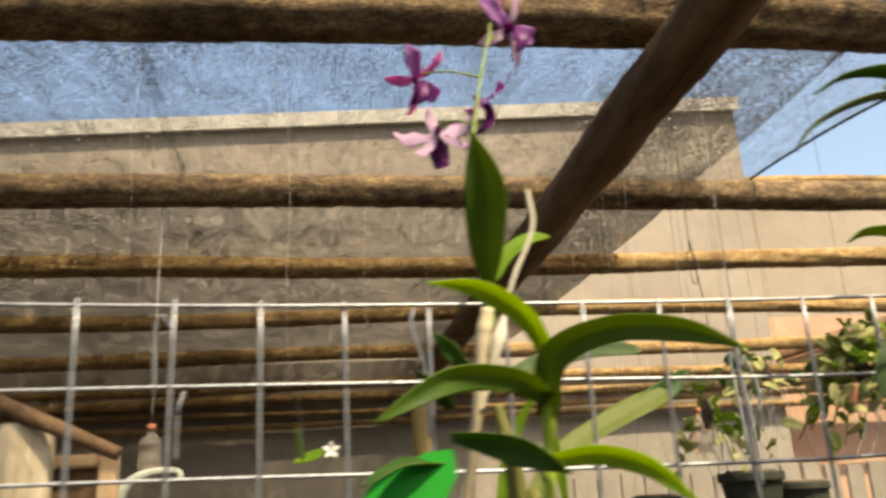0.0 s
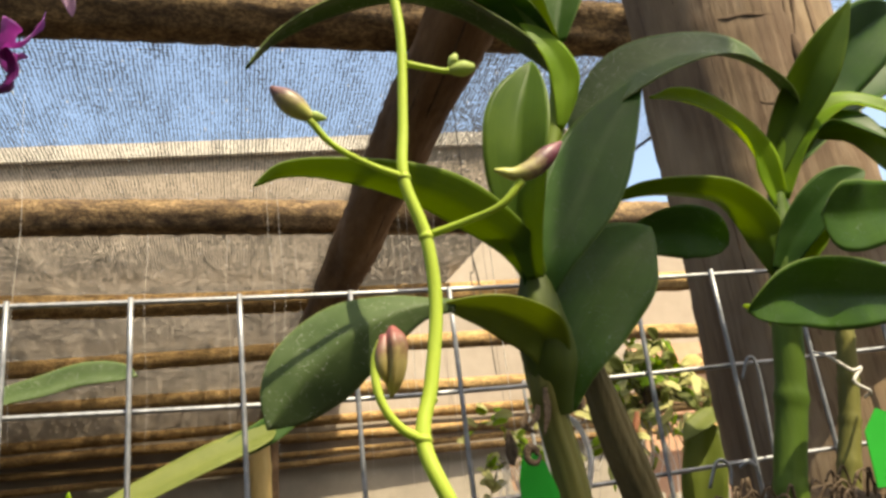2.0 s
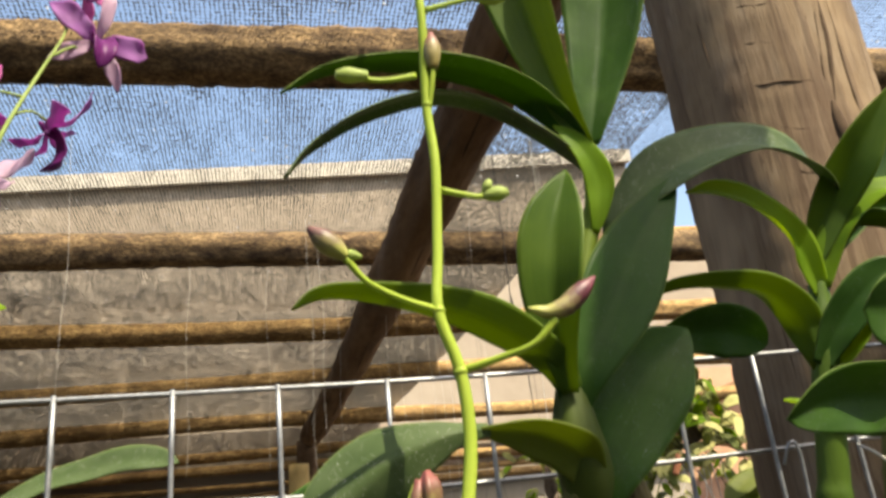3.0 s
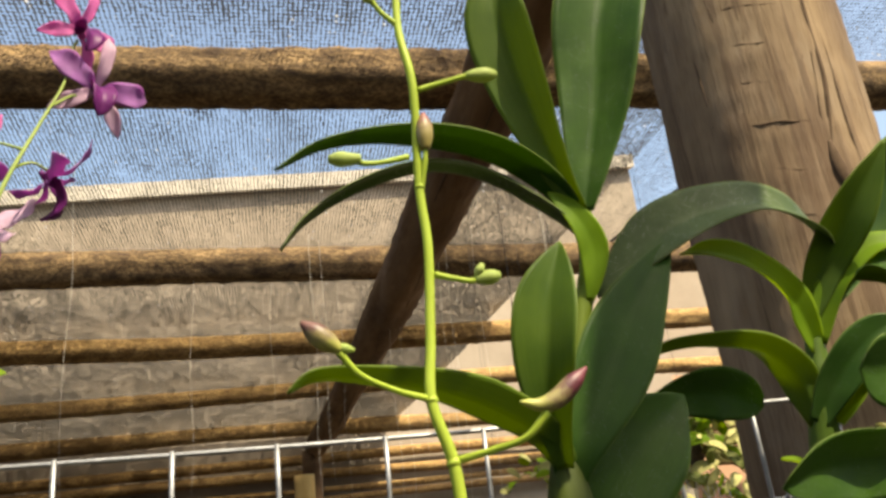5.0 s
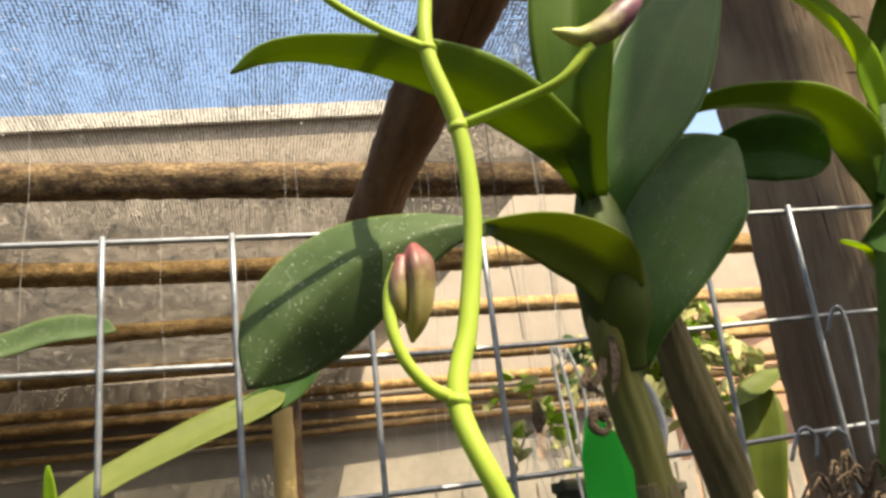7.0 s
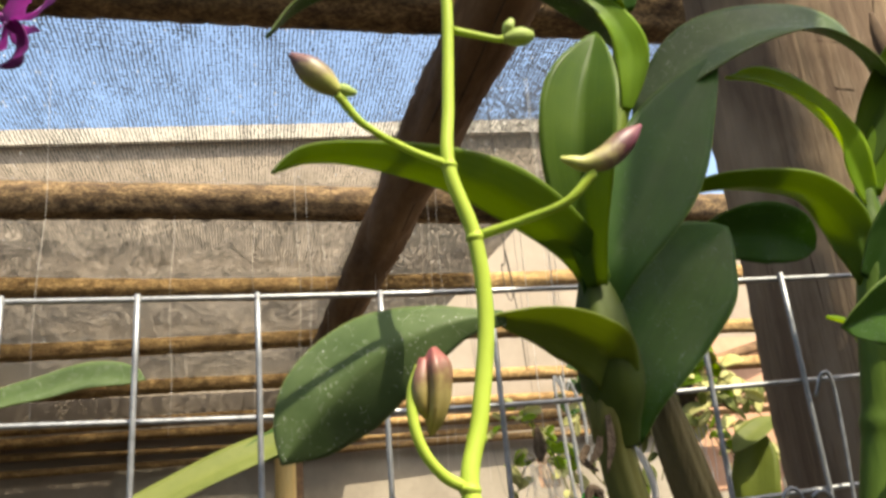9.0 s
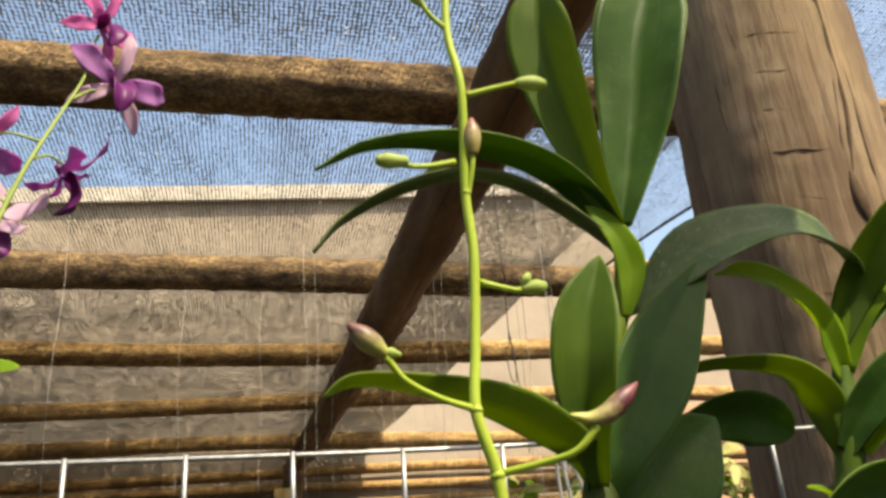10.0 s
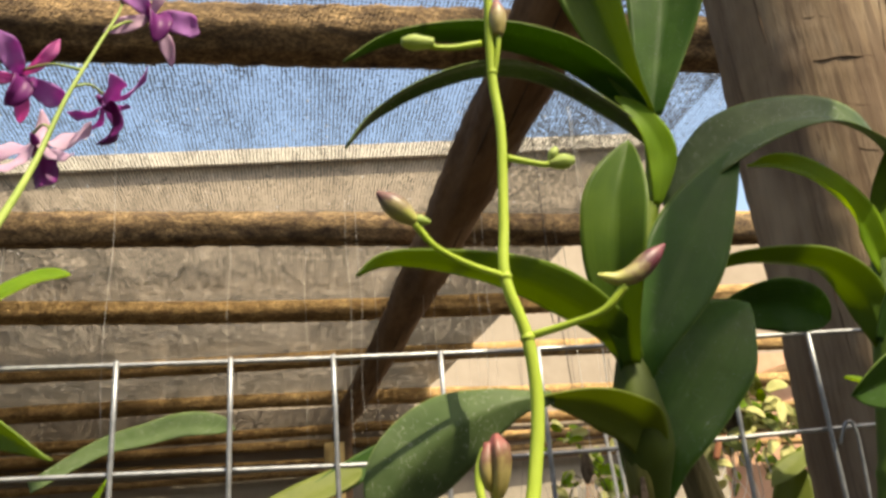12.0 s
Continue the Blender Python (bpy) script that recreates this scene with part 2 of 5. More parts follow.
M_STEM = plain_mat("flower_stem", (0.290, 0.380, 0.045), (0.400, 0.490, 0.080), 25, 0.42, (1, 1, 0.3), 0.15, 0.001, 0.0, 0.25, (0.4, 0.55, 0.06), (0.24, 0.34, 0.02))
def bud_mat(name, axis, top, low=((0.33, 0.34, 0.07), (0.22, 0.18, 0.07))):
    m, nt, bs, _ = node_mat(name)
    sp = nt.nodes.new("ShaderNodeSeparateXYZ")
    nt.links.new(nt.nodes.new("ShaderNodeTexCoord").outputs["Generated"], sp.inputs[0])
    fac = maths(nt, "ADD", sp.outputs[axis], maths(nt, "MULTIPLY", maths(nt, "SUBTRACT", noise_tex(nt, 260, 3), 0.5), 0.55))
    nt.links.new(ramp(nt, fac, [(0.15, low[0]), (0.45, low[1]), (0.70, top[0]), (0.95, top[1])]), bs.inputs["Base Color"])
    bs.inputs["Roughness"].default_value = 0.5
    add_bump(nt, bs, noise_tex(nt, 400, 2), 0.2, 0.0006)
    return m


M_STEM_DULL = plain_mat("spray_stem", (0.150, 0.210, 0.040), (0.270, 0.330, 0.080), 30, 0.5, (1, 1, 0.3), 0.2, 0.001)
M_BUD, M_BUD_X = bud_mat("bud_brown_to_green", 2, ((0.075, 0.036, 0.026), (0.120, 0.036, 0.028))), bud_mat("bud_purple_tip", 0, ((0.070, 0.014, 0.022), (0.130, 0.024, 0.032)))
M_BUD_RED = bud_mat("bud_red_to_straw", 2, ((0.130, 0.062, 0.034), (0.185, 0.046, 0.040)), ((0.240, 0.190, 0.045), (0.260, 0.210, 0.075)))
M_BUD_GREEN = plain_mat("bud_green", (0.250, 0.340, 0.080), (0.360, 0.420, 0.130), 60, 0.5, (1, 1, 1), 0.15, 0.001, 0.0, 0.25, (0.45, 0.55, 0.12))
M_PETAL = plain_mat("petal_violet", (0.270, 0.095, 0.330), (0.500, 0.260, 0.540), 40, 0.75, (1, 1, 1), 0.2, 0.001, 0.0, 0.50, (0.55, 0.14, 0.50))
M_PETAL_PINK = plain_mat("petal_pink", (0.520, 0.110, 0.360), (0.700, 0.260, 0.520), 40, 0.75, (1, 1, 1), 0.2, 0.001, 0.0, 0.52, (0.85, 0.25, 0.6))
M_PETAL_PALE = plain_mat("petal_pale_back", (0.480, 0.320, 0.460), (0.680, 0.520, 0.620), 40, 0.75, (1, 1, 1), 0.2, 0.001, 0.0, 0.50, (0.7, 0.45, 0.6))
M_LIP = plain_mat("lip_dark_purple", (0.085, 0.010, 0.085), (0.170, 0.025, 0.160), 60, 0.45, (1, 1, 1), 0.3, 0.001, 0.0, 0.25, (0.4, 0.03, 0.3))
M_WIRE = plain_mat("galvanised_wire", (0.22, 0.225, 0.23), (0.40, 0.405, 0.41), 120, 0.45, (1, 1, 1), 0.2, 0.0004, 0.75)
M_WIRE_DARK = plain_mat("dark_wire", (0.05, 0.05, 0.05), (0.10, 0.09, 0.08), 120, 0.6)
M_TAG = plain_mat("green_plastic", (0.014, 0.300, 0.028), (0.030, 0.380, 0.050), 20, 0.4, (1, 1, 1), 0.1, 0.001, 0.0, 0.3, (0.04, 0.45, 0.06), (0.014, 0.28, 0.028))
M_POST = plain_mat("weathered_post", (0.120, 0.080, 0.048), (0.330, 0.232, 0.132), 14, 0.8, (1, 1, 0.12), 0.6, 0.004)
pnt = M_POST.node_tree
pbs = pnt.nodes["Principled BSDF"]
pcol = pbs.inputs["Base Color"].links[0].from_socket
# Mottle: weathering, plus dappled sun and leaf shade put into the colour.
pst = maths(pnt, "MULTIPLY", maths(pnt, "MAXIMUM", maths(pnt, "SUBTRACT", noise_tex(pnt, 9, 4, None, (1, 1, 0.45)), 0.45), 0.0), 4.2)
pcol = mix_col(pnt, maths(pnt, "MINIMUM", pst, 0.75), pcol, (0.095, 0.060, 0.036))
pgy = maths(pnt, "MULTIPLY", maths(pnt, "MAXIMUM", maths(pnt, "SUBTRACT", noise_tex(pnt, 16, 5, None, (1, 1, 0.35), 0.7), 0.47), 0.0), 3.0)
pcol = mix_col(pnt, maths(pnt, "MINIMUM", pgy, 0.6), pcol, (0.215, 0.165, 0.115))
pgr = maths(pnt, "MULTIPLY", maths(pnt, "GREATER_THAN", noise_tex(pnt, 70, 3, None, (1, 1, 0.035)), 0.60), 0.55)
pcol = mix_col(pnt, pgr, pcol, (0.085, 0.052, 0.030))
pfine = noise_tex(pnt, 190, 4, None, (1, 1, 0.045), 0.75)
pcol = mix_col(pnt, maths(pnt, "MINIMUM", maths(pnt, "MULTIPLY", maths(pnt, "MAXIMUM", maths(pnt, "SUBTRACT", pfine, 0.5), 0.0), 4.5), 0.42), pcol, (0.075, 0.046, 0.028))
ppale = maths(pnt, "MULTIPLY", maths(pnt, "MAXIMUM", maths(pnt, "SUBTRACT", noise_tex(pnt, 7, 3, None, (1, 1, 0.6)), 0.52), 0.0), 3.5)
pcol = mix_col(pnt, maths(pnt, "MINIMUM", ppale, 0.55), pcol, (0.345, 0.255, 0.160))
pnt.links.new(pcol, pbs.inputs["Base Color"])
add_bump(pnt, pbs, pfine, 0.6, 0.0022)
M_CRACK = plain_mat("dark_crack", (0.060, 0.038, 0.022), (0.110, 0.070, 0.042), 80, 0.9)


def bark_pole_mat(name, lo, hi, gap):
    """Stripped pole with a shaggy remnant of bark: warm fibres, with hollow shade and net-sun speckle painted in."""
    m = plain_mat(name, lo, hi, 30, 0.85, (0.5, 1, 1), 0.5, 0.003)
    nt = m.node_tree
    bs = nt.nodes["Principled BSDF"]
    col = bs.inputs["Base Color"].links[0].from_socket
    fibre = noise_tex(nt, 150, 3, None, (0.55, 1, 1), 0.7)
    # Shade of the bark's recesses, darkened into the colour.
    hollow_shade = maths(nt, "MINIMUM", maths(nt, "MULTIPLY", maths(nt, "MAXIMUM", maths(nt, "SUBTRACT", fibre, 0.46), 0.0), 8.0), 0.60)
    col = mix_col(nt, hollow_shade, col, gap)
    patch = maths(nt, "MINIMUM", maths(nt, "MULTIPLY", maths(nt, "MAXIMUM", maths(nt, "SUBTRACT", noise_tex(nt, 6, 3, None, (0.4, 1, 1)), 0.5), 0.0), 4.0), 0.6)
    nt.links.new(mix_col(nt, patch, col, tuple(c * 0.5 for c in lo)), bs.inputs["Base Color"])
    add_bump(nt, bs, maths(nt, "SUBTRACT", 1.0, fibre), 0.7, 0.005)
    return m


M_POLE = bark_pole_mat("golden_bark_pole", (0.062, 0.039, 0.025), (0.520, 0.345, 0.168), (0.040, 0.026, 0.020))
# Lighter copy of M_POLE: the far poles' sunlit gold is put into its colour.
M_POLE_PALE = bark_pole_mat("sunlit_gold_pole", (0.210, 0.118, 0.044), (0.640, 0.420, 0.170), (0.090, 0.050, 0.026))
M_RAFTER = plain_mat("brown_rafter", (0.085, 0.048, 0.026), (0.255, 0.152, 0.080), 12, 0.85, (1, 0.2, 1), 0.8, 0.006)
M_BAMBOO = plain_mat("yellow_bamboo", (0.580, 0.390, 0.130), (0.780, 0.560, 0.240), 10, 0.55, (1, 1, 0.3), 0.3)
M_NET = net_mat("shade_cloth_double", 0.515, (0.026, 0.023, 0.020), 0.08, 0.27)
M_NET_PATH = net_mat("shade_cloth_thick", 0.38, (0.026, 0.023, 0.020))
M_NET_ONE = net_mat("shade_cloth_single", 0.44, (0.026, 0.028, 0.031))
M_HEM = plain_mat("net_hem", (0.02, 0.02, 0.02), (0.05, 0.05, 0.05), 60, 0.8)
M_RENDER = plain_mat("tan_wall_render", (0.270, 0.222, 0.172), (0.362, 0.304, 0.240), 1.2, 0.9, (1, 1, 1), 0.4, 0.01)
M_CAP = plain_mat("pale_parapet", (0.620, 0.560, 0.470), (0.760, 0.700, 0.600), 2, 0.85)
M_BOARD = plain_mat("grey_boards", (0.100, 0.090, 0.078), (0.190, 0.170, 0.148), 5, 0.85, (1, 1, 0.1), 0.6, 0.004)
M_PALE_WALL = plain_mat("cream_render", (0.240, 0.205, 0.160), (0.350, 0.305, 0.240), 3, 0.9)
M_PEACH = plain_mat("peach_render", (0.460, 0.260, 0.165), (0.580, 0.370, 0.250), 2.5, 0.9, (1, 1, 1), 0.4, 0.008)
M_BRICK = plain_mat("terracotta", (0.420, 0.150, 0.070), (0.600, 0.270, 0.140), 12, 0.85)
# Unseen ground, its colour kept dark to hold back bounce light.
M_EARTH = plain_mat("dark_earth", (0.026, 0.022, 0.018), (0.052, 0.043, 0.035), 3, 0.95, (1, 1, 1), 0.8, 0.02)
M_BARK = plain_mat("bark_and_roots", (0.060, 0.040, 0.025), (0.180, 0.130, 0.085), 60, 0.9, (1, 1, 1), 0.9, 0.004)
M_STRING = plain_mat("pale_string", (0.520, 0.500, 0.450), (0.700, 0.680, 0.620), 200, 0.8)


# ---- building helpers ----
def link_mesh(name, bm, mat, smooth=True):
    me = bpy.data.meshes.new(name)
    bm.to_mesh(me)
    bm.free()
    for m in (mat if isinstance(mat, (list, tuple)) else [mat]):
        me.materials.append(m)
    if smooth:
        for p in me.polygons:
            p.use_smooth = True
    return new(name, me)


def part(name, bm, mat, parent, label="", smooth=True):
    ob = link_mesh(name, bm, mat, smooth)
    ob.parent = parent
    ob.matrix_parent_inverse = parent.matrix_world.inverted() if parent.parent is None else Matrix.Identity(4)
    if label:
        ob["label"] = label
    return ob


def thing(name, label, category, group="", kind="", at=(0, 0, 0)):
    e = new(name)
    e.empty_display_size = 0.02
    return tagged(e, label, category, group, kind)


def whole(name, bm, mat, label, category, group="", kind="", smooth=True):
    return tagged(link_mesh(name, bm, mat, smooth), label, category, group, kind)


def curve(points, n):
    """n points along a smooth line through the given ones."""
    P = [Vector(p) for p in points]
    P = [2 * P[0] - P[1]] + P + [2 * P[-1] - P[-2]]
    segs = len(P) - 3
    out = []
    for k in range(n):
        f = k / (n - 1) * segs
        i = min(int(f), segs - 1)
        t = f - i
        a, b, c, d = P[i:i + 4]
        out.append(0.5 * ((2 * b) + (c - a) * t + (2 * a - 5 * b + 4 * c - d) * t * t + (3 * b - a - 3 * c + d) * t ** 3))
    return out


def curve1(vals, n):
    return [max(0.0, v.x) for v in curve([(v, 0, 0) for v in vals], n)]


def tube(points, radii, n=12, sides=10, bm=None, rough=0.0, seed=0, nodes=0.0, ribs=0, grain=0.0):
    """A round rod through the points, with its radius along it; rough: unevenness, nodes: spacing of swollen rings."""
    bm = bm or bmesh.new()
    C = curve(points, n) if len(points) > 2 else [Vector(points[0]).lerp(Vector(points[1]), k / (n - 1)) for k in range(n)]
    R = curve1(radii, n) if len(radii) > 2 else [radii[0] + (radii[-1] - radii[0]) * k / (n - 1) for k in range(n)]
    rings, side, run = [], None, 0.0
    for k, c in enumerate(C):
        tan = (C[min(k + 1, n - 1)] - C[max(k - 1, 0)]).normalized()
        if side is None:
            side = tan.cross(Vector((0.3, 0.5, 0.81))).normalized()
        side = (side - tan * side.dot(tan)).normalized()
        up = tan.cross(side)
        if k:
            run += (c - C[k - 1]).length
        swell = 1.0 + (0.14 * max(0.0, 1 - abs((run / nodes) % 1.0 - 0.5) * 9) if nodes else 0.0)
        ring = []
        for j in range(sides):
            a = 2 * math.pi * j / sides
            d = side * math.cos(a) + up * math.sin(a)
            r = R[k] * swell * (1 + (0.05 * math.cos(ribs * a + 1.3 * math.sin(run * 60)) if ribs else 0.0))
            if rough:
                r *= 1 + rough * noise.noise(Vector((d.x * 1.7 + seed, d.y * 1.7, c.length * 6 + d.z * 1.7)))
            if grain:
                r *= 1 + grain * noise.noise(c * 40 + d * 5) + grain * 0.7 * noise.noise(c * 90 + d * 11)
            ring.append(bm.verts.new(c + d * r))
        rings.append(ring)
    for a, b in zip(rings, rings[1:]):
        for j in range(sides):
            bm.faces.new((a[j], a[(j + 1) % sides], b[(j + 1) % sides], b[j]))
    bm.faces.new(list(reversed(rings[0])))
    bm.faces.new(rings[-1])
    return bm


def box(lo, hi, bm=None, bevel=0.0):
    bm = bm or bmesh.new()
    lo, hi = Vector(lo), Vector(hi)
    made = bmesh.ops.create_cube(bm, size=1.0, matrix=Matrix.Translation((lo + hi) / 2) @ Matrix.Diagonal((*(hi - lo), 1)))
    if bevel:
        edges = {e for v in made["verts"] for e in v.link_edges}
        bmesh.ops.bevel(bm, geom=list(edges), offset=bevel, segments=2, affect="EDGES")
    return bm


TO_EYE = Vector((-0.34, -0.86, -0.36))
NODDING = (-0.46, -0.74, -0.52)


def blade(spine, widths, face=TO_EYE, face_tip=None, fold=0.25, thick=0.0009, n=22, cross=8, wave=0.0, seed=0, point=0.0):
    """A leaf: a spine, its half widths along it, the way its upper side faces, and a keel along the midrib; point: how long its tip tapers."""
    bm = bmesh.new()
    uvl = bm.loops.layers.uv.new("UVMap")
    C = curve(spine, n)
    W = curve1(widths, n)
    f0, f1 = Vector(face).normalized(), Vector(face_tip or face).normalized()
    top, low = [], []
    for k, c in enumerate(C):
        s = k / (n - 1)
        tan = (C[min(k + 1, n - 1)] - C[max(k - 1, 0)]).normalized()
        nor = f0.lerp(f1, s)
        nor = (nor - tan * nor.dot(tan)).normalized()
        side = tan.cross(nor)
        end = math.sqrt(max(0.0, 1 - ((s - 0.80) / 0.20) ** 2)) if s > 0.80 else 1.0
        if point and s > 1 - point:
            end = (1 - ((s - 1 + point) / point) ** 2) ** 0.75
        w = max(0.0004, W[k] * end)
        ra, rb = [], []
        for j in range(cross + 1):
            u = j / cross * 2 - 1
            lift = fold * abs(u) ** 1.12 * w + wave * w * math.sin(s * 13 + seed + (2.1 if u > 0 else 0)) * abs(u) ** 2
            p = c + side * (u * w) + nor * lift
            th = thick * (1.25 - 0.7 * abs(u))
            ra.append((bm.verts.new(p + nor * th), (j / cross, s)))
            rb.append((bm.verts.new(p - nor * th), (j / cross, s)))
        top.append(ra)
        low.append(rb)

    def quad(vs):
        f = bm.faces.new([v for v, _ in vs])
        for lp, (_, uv) in zip(f.loops, vs):
            lp[uvl].uv = uv

    for k in range(n - 1):
        for j in range(cross):
            quad((top[k][j], top[k][j + 1], top[k + 1][j + 1], top[k + 1][j]))
            quad((low[k][j + 1], low[k][j], low[k + 1][j], low[k + 1][j + 1]))
        quad((top[k][0], top[k + 1][0], low[k + 1][0], low[k][0]))
        quad((top[k + 1][cross], top[k][cross], low[k][cross], low[k + 1][cross]))
    for k in (0, n - 1):
        for j in range(cross):
            q = (top[k][j], low[k][j], low[k][j + 1], top[k][j + 1])
            quad(q if k == 0 else tuple(reversed(q)))
    return bm


def pod(base, tip, radii, sides=12, n=14, bend=(0, 0, 0)):
    """A plump bud between two points, with its radius along it."""
    a, b = Vector(base), Vector(tip)
    mid = (a + b) / 2 + Vector(bend)
    return tube([a, mid, b], radii, n, sides)


# ---- ground and the house beyond ----
bm = bmesh.new()
bmesh.ops.create_grid(bm, x_segments=24, y_segments=24, size=300)
whole("ground", bm, M_EARTH, "unseen earth floor under the shade house, darkened to cut bounce light", "ground", kind="structure")

house = thing("house", "tan rendered flat-roofed house beyond the shade nets", "house")
bm = bmesh.new()
vs = [bm.verts.new(p) for p in ((-9, 6.06, 0), (3.3, 6.06, 0), (3.3, 6.06, 4.50), (-9, 6.06, 3.90), (-9, 12, 0), (3.3, 12, 0), (3.3, 12, 4.50), (-9, 12, 3.90))]
for f in ((0, 1, 2, 3), (5, 4, 7, 6), (1, 5, 6, 2), (4, 0, 3, 7), (3, 2, 6, 7), (1, 0, 4, 5)):
    bm.faces.new([vs[i] for i in f])
part("wall", bm, M_RENDER, house, smooth=False)
part("wing_wall", box((3.32, 7.0, 0), (13, 12, 4.20)), M_RENDER, house, "lower side wing of the house", smooth=False)
part("wing_coping", tube([(3.25, 7.0, 4.20), (5.0, 6.99, 4.22), (8.0, 7.01, 4.20), (13, 7.0, 4.22)], [0.05, 0.05], 60, 12, rough=0.2, seed=4), M_POLE_PALE, house, "rounded ochre coping of the side wing")
part("parapet_cap", tube([(-9, 6.03, 3.93), (3.32, 6.03, 4.53)], [0.075, 0.075], 2, 4), M_CAP, house, "pale parapet cap", smooth=False)

# ---- roof of the shade house ----
def roof_z(y):
    return 2.635 - 0.048 * (y - 0.18)


POLES = [(1.92, 0.070, 0.0), (3.005, 0.062, 0.01), (3.81, 0.050, 0.025), (4.68, 0.045, 0.01), (5.70, 0.048, 0.02)]
for k, (y, r, yaw) in enumerate(POLES):
    z = roof_z(y) + r + 0.006
    pts = [(x, y + yaw * (x - 0.5) + 0.02 * math.sin(x * 0.9 + k), z + 0.014 * math.sin(x * 1.3 + 2 * k)) for x in (-5, -3, -1.2, 0, 1, 2.2, 3.6, 5.5)]
    whole("roof_pole", tube(pts, [r * 1.05, r, r * 1.03, r * 0.97, r * 1.02, r * 0.96, r, r * 0.93], 420, 28, rough=0.16, seed=k * 3.1, grain=0.07), M_POLE if k < 2 else M_POLE_PALE,
          "round golden-brown wooden roof pole with rough bark", "pole", "roof poles")

# South of y=1.33 the rafter is unseen, bent and thinned to aim its shadow.
RAFTER_XY = ((0.862, -0.25), (0.830, 0.55), (0.789, 1.33), (0.768, 1.80), (0.738, 2.30), (0.700, 3.10), (0.655, 3.90), (0.535, 5.56))
raf = [(x, y, roof_z(y) - 0.080) for x, y in RAFTER_XY]
rafter = whole("rafter", tube(raf, [0.054, 0.058, 0.076, 0.080, 0.081, 0.078, 0.073, 0.068], 260, 28, rough=0.16, seed=7, grain=0.05), M_RAFTER, "dark brown round timber rafter under the roof poles", "rafter")


def rafter_x(y):
    for (xa, ya), (xb, yb) in zip(RAFTER_XY, RAFTER_XY[1:]):
        if y <= yb:
            return xa + (xb - xa) * (y - ya) / (yb - ya)
    return RAFTER_XY[-1][0]


for k, (y0, y1, a) in enumerate(((1.45, 2.05, -1.9), (2.2, 2.9, -1.5), (1.7, 2.6, -2.3), (3.1, 3.9, -1.8), (2.7, 3.3, -2.1), (4.0, 4.8, -1.6))):
    pts = []
    for q in range(6):
        y = y0 + (y1 - y0) * q / 5
        f = (y - 0.55) / (5.56 - 0.55)
        cx = rafter_x(y)
        r = 0.080 - 0.009 * f
        pts.append((cx + r * math.cos(a + 0.05 * q), y, roof_z(y) - 0.080 + r * math.sin(a + 0.05 * q)))
    part("split", tube(pts, [0.0004, 0.0028, 0.0020, 0.0030, 0.0004], 40, 6, rough=0.5, seed=k), M_CRACK, rafter, "dark drying split")
whole("far_post", tube([(0.47, 5.55, 0), (0.50, 5.6, roof_z(5.6) - 0.10)], [0.07, 0.062], 24, 14, rough=0.14, seed=9), M_RAFTER, "dark brown timber post carrying the rafter", "post")
whole("bamboo_stub", tube([(0.44, 5.32, 0), (0.44, 5.32, 2.10)], [0.060, 0.060], 40, 14, nodes=0.35), M_BAMBOO, "cut yellow bamboo pole standing beside the post", "bamboo pole")


def cloth(name, x0, x1, y0, y1, nx, ny, zfun, mat, label, category):
    bm = bmesh.new()
    grid = []
    for i in range(ny + 1):
        y = y0 + (y1 - y0) * i / ny
        a, b = x0(y), x1(y)
        grid.append([bm.verts.new((a + (b - a) * j / nx, y, zfun(a + (b - a) * j / nx, y))) for j in range(nx + 1)])
    for i in range(ny):
        for j in range(nx):
            bm.faces.new((grid[i][j], grid[i][j + 1], grid[i + 1][j + 1], grid[i + 1][j]))
    return whole(name, bm, mat, label, category)


NET_TOP = [(y, 2 * r + 0.012) for y, r, _ in POLES]


def net_top(y):
    """Height of the cloth that lies over the poles, slack between them."""
    if y <= NET_TOP[0][0]:
        return roof_z(y) + NET_TOP[0][1]
    for (ya, ha), (yb, hb) in zip(NET_TOP, NET_TOP[1:]):
        if y <= yb:
            f = (y - ya) / (yb - ya)
            return roof_z(y) + ha + (hb - ha) * f - 0.012 * math.sin(math.pi * f)
    return roof_z(y) + NET_TOP[-1][1]


def net_edge(y):
    return 1.682 - 0.1037 * y


def net_z(x, y):
    return net_top(y) + 0.006 * noise.noise(Vector((x * 2, y * 2, 5)))


main_net = cloth("shade_net", lambda y: -5, net_edge, 1.0, 6.05, 60, 50, net_z, M_NET, "dark double-layer shade netting stretched over the roof poles", "shade net")
SEAM_X = -0.486


def strip(x, width, y0, y1, n, drop):
    """A narrow ribbon of doubled cloth under the net."""
    bm = bmesh.new()
    rows = []
    for i in range(n + 1):
        y = y0 + (y1 - y0) * i / n
        w = width * (1 + 0.3 * noise.noise(Vector((y * 3, x, 0))))
        c = x - 0.0515 * y + 0.008 * math.sin(y * 2.1)
        rows.append([bm.verts.new((c + w * (j - 1), y, net_z(c, y) - drop)) for j in range(3)])
    for a, b in zip(rows, rows[1:]):
        for j in range(2):
            bm.faces.new((a[j], a[j + 1], b[j + 1], b[j]))
    return bm


part("seam", strip(SEAM_X, 0.018, 1.0, 5.9, 60, 0.003), M_NET_ONE, main_net, "overlapped seam of doubled netting")
HEM = [(2.923, 1.1), (2.41, 1.555), (2.034, 1.953), (1.742, 2.397), (1.611, 2.837), (1.545, 3.243)]


def hem_x(y):
    for (xa, ya), (xb, yb) in zip(HEM, HEM[1:]):
        if y <= yb:
            return xa + (xb - xa) * (y - ya) / (yb - ya)
    return HEM[-1][0]


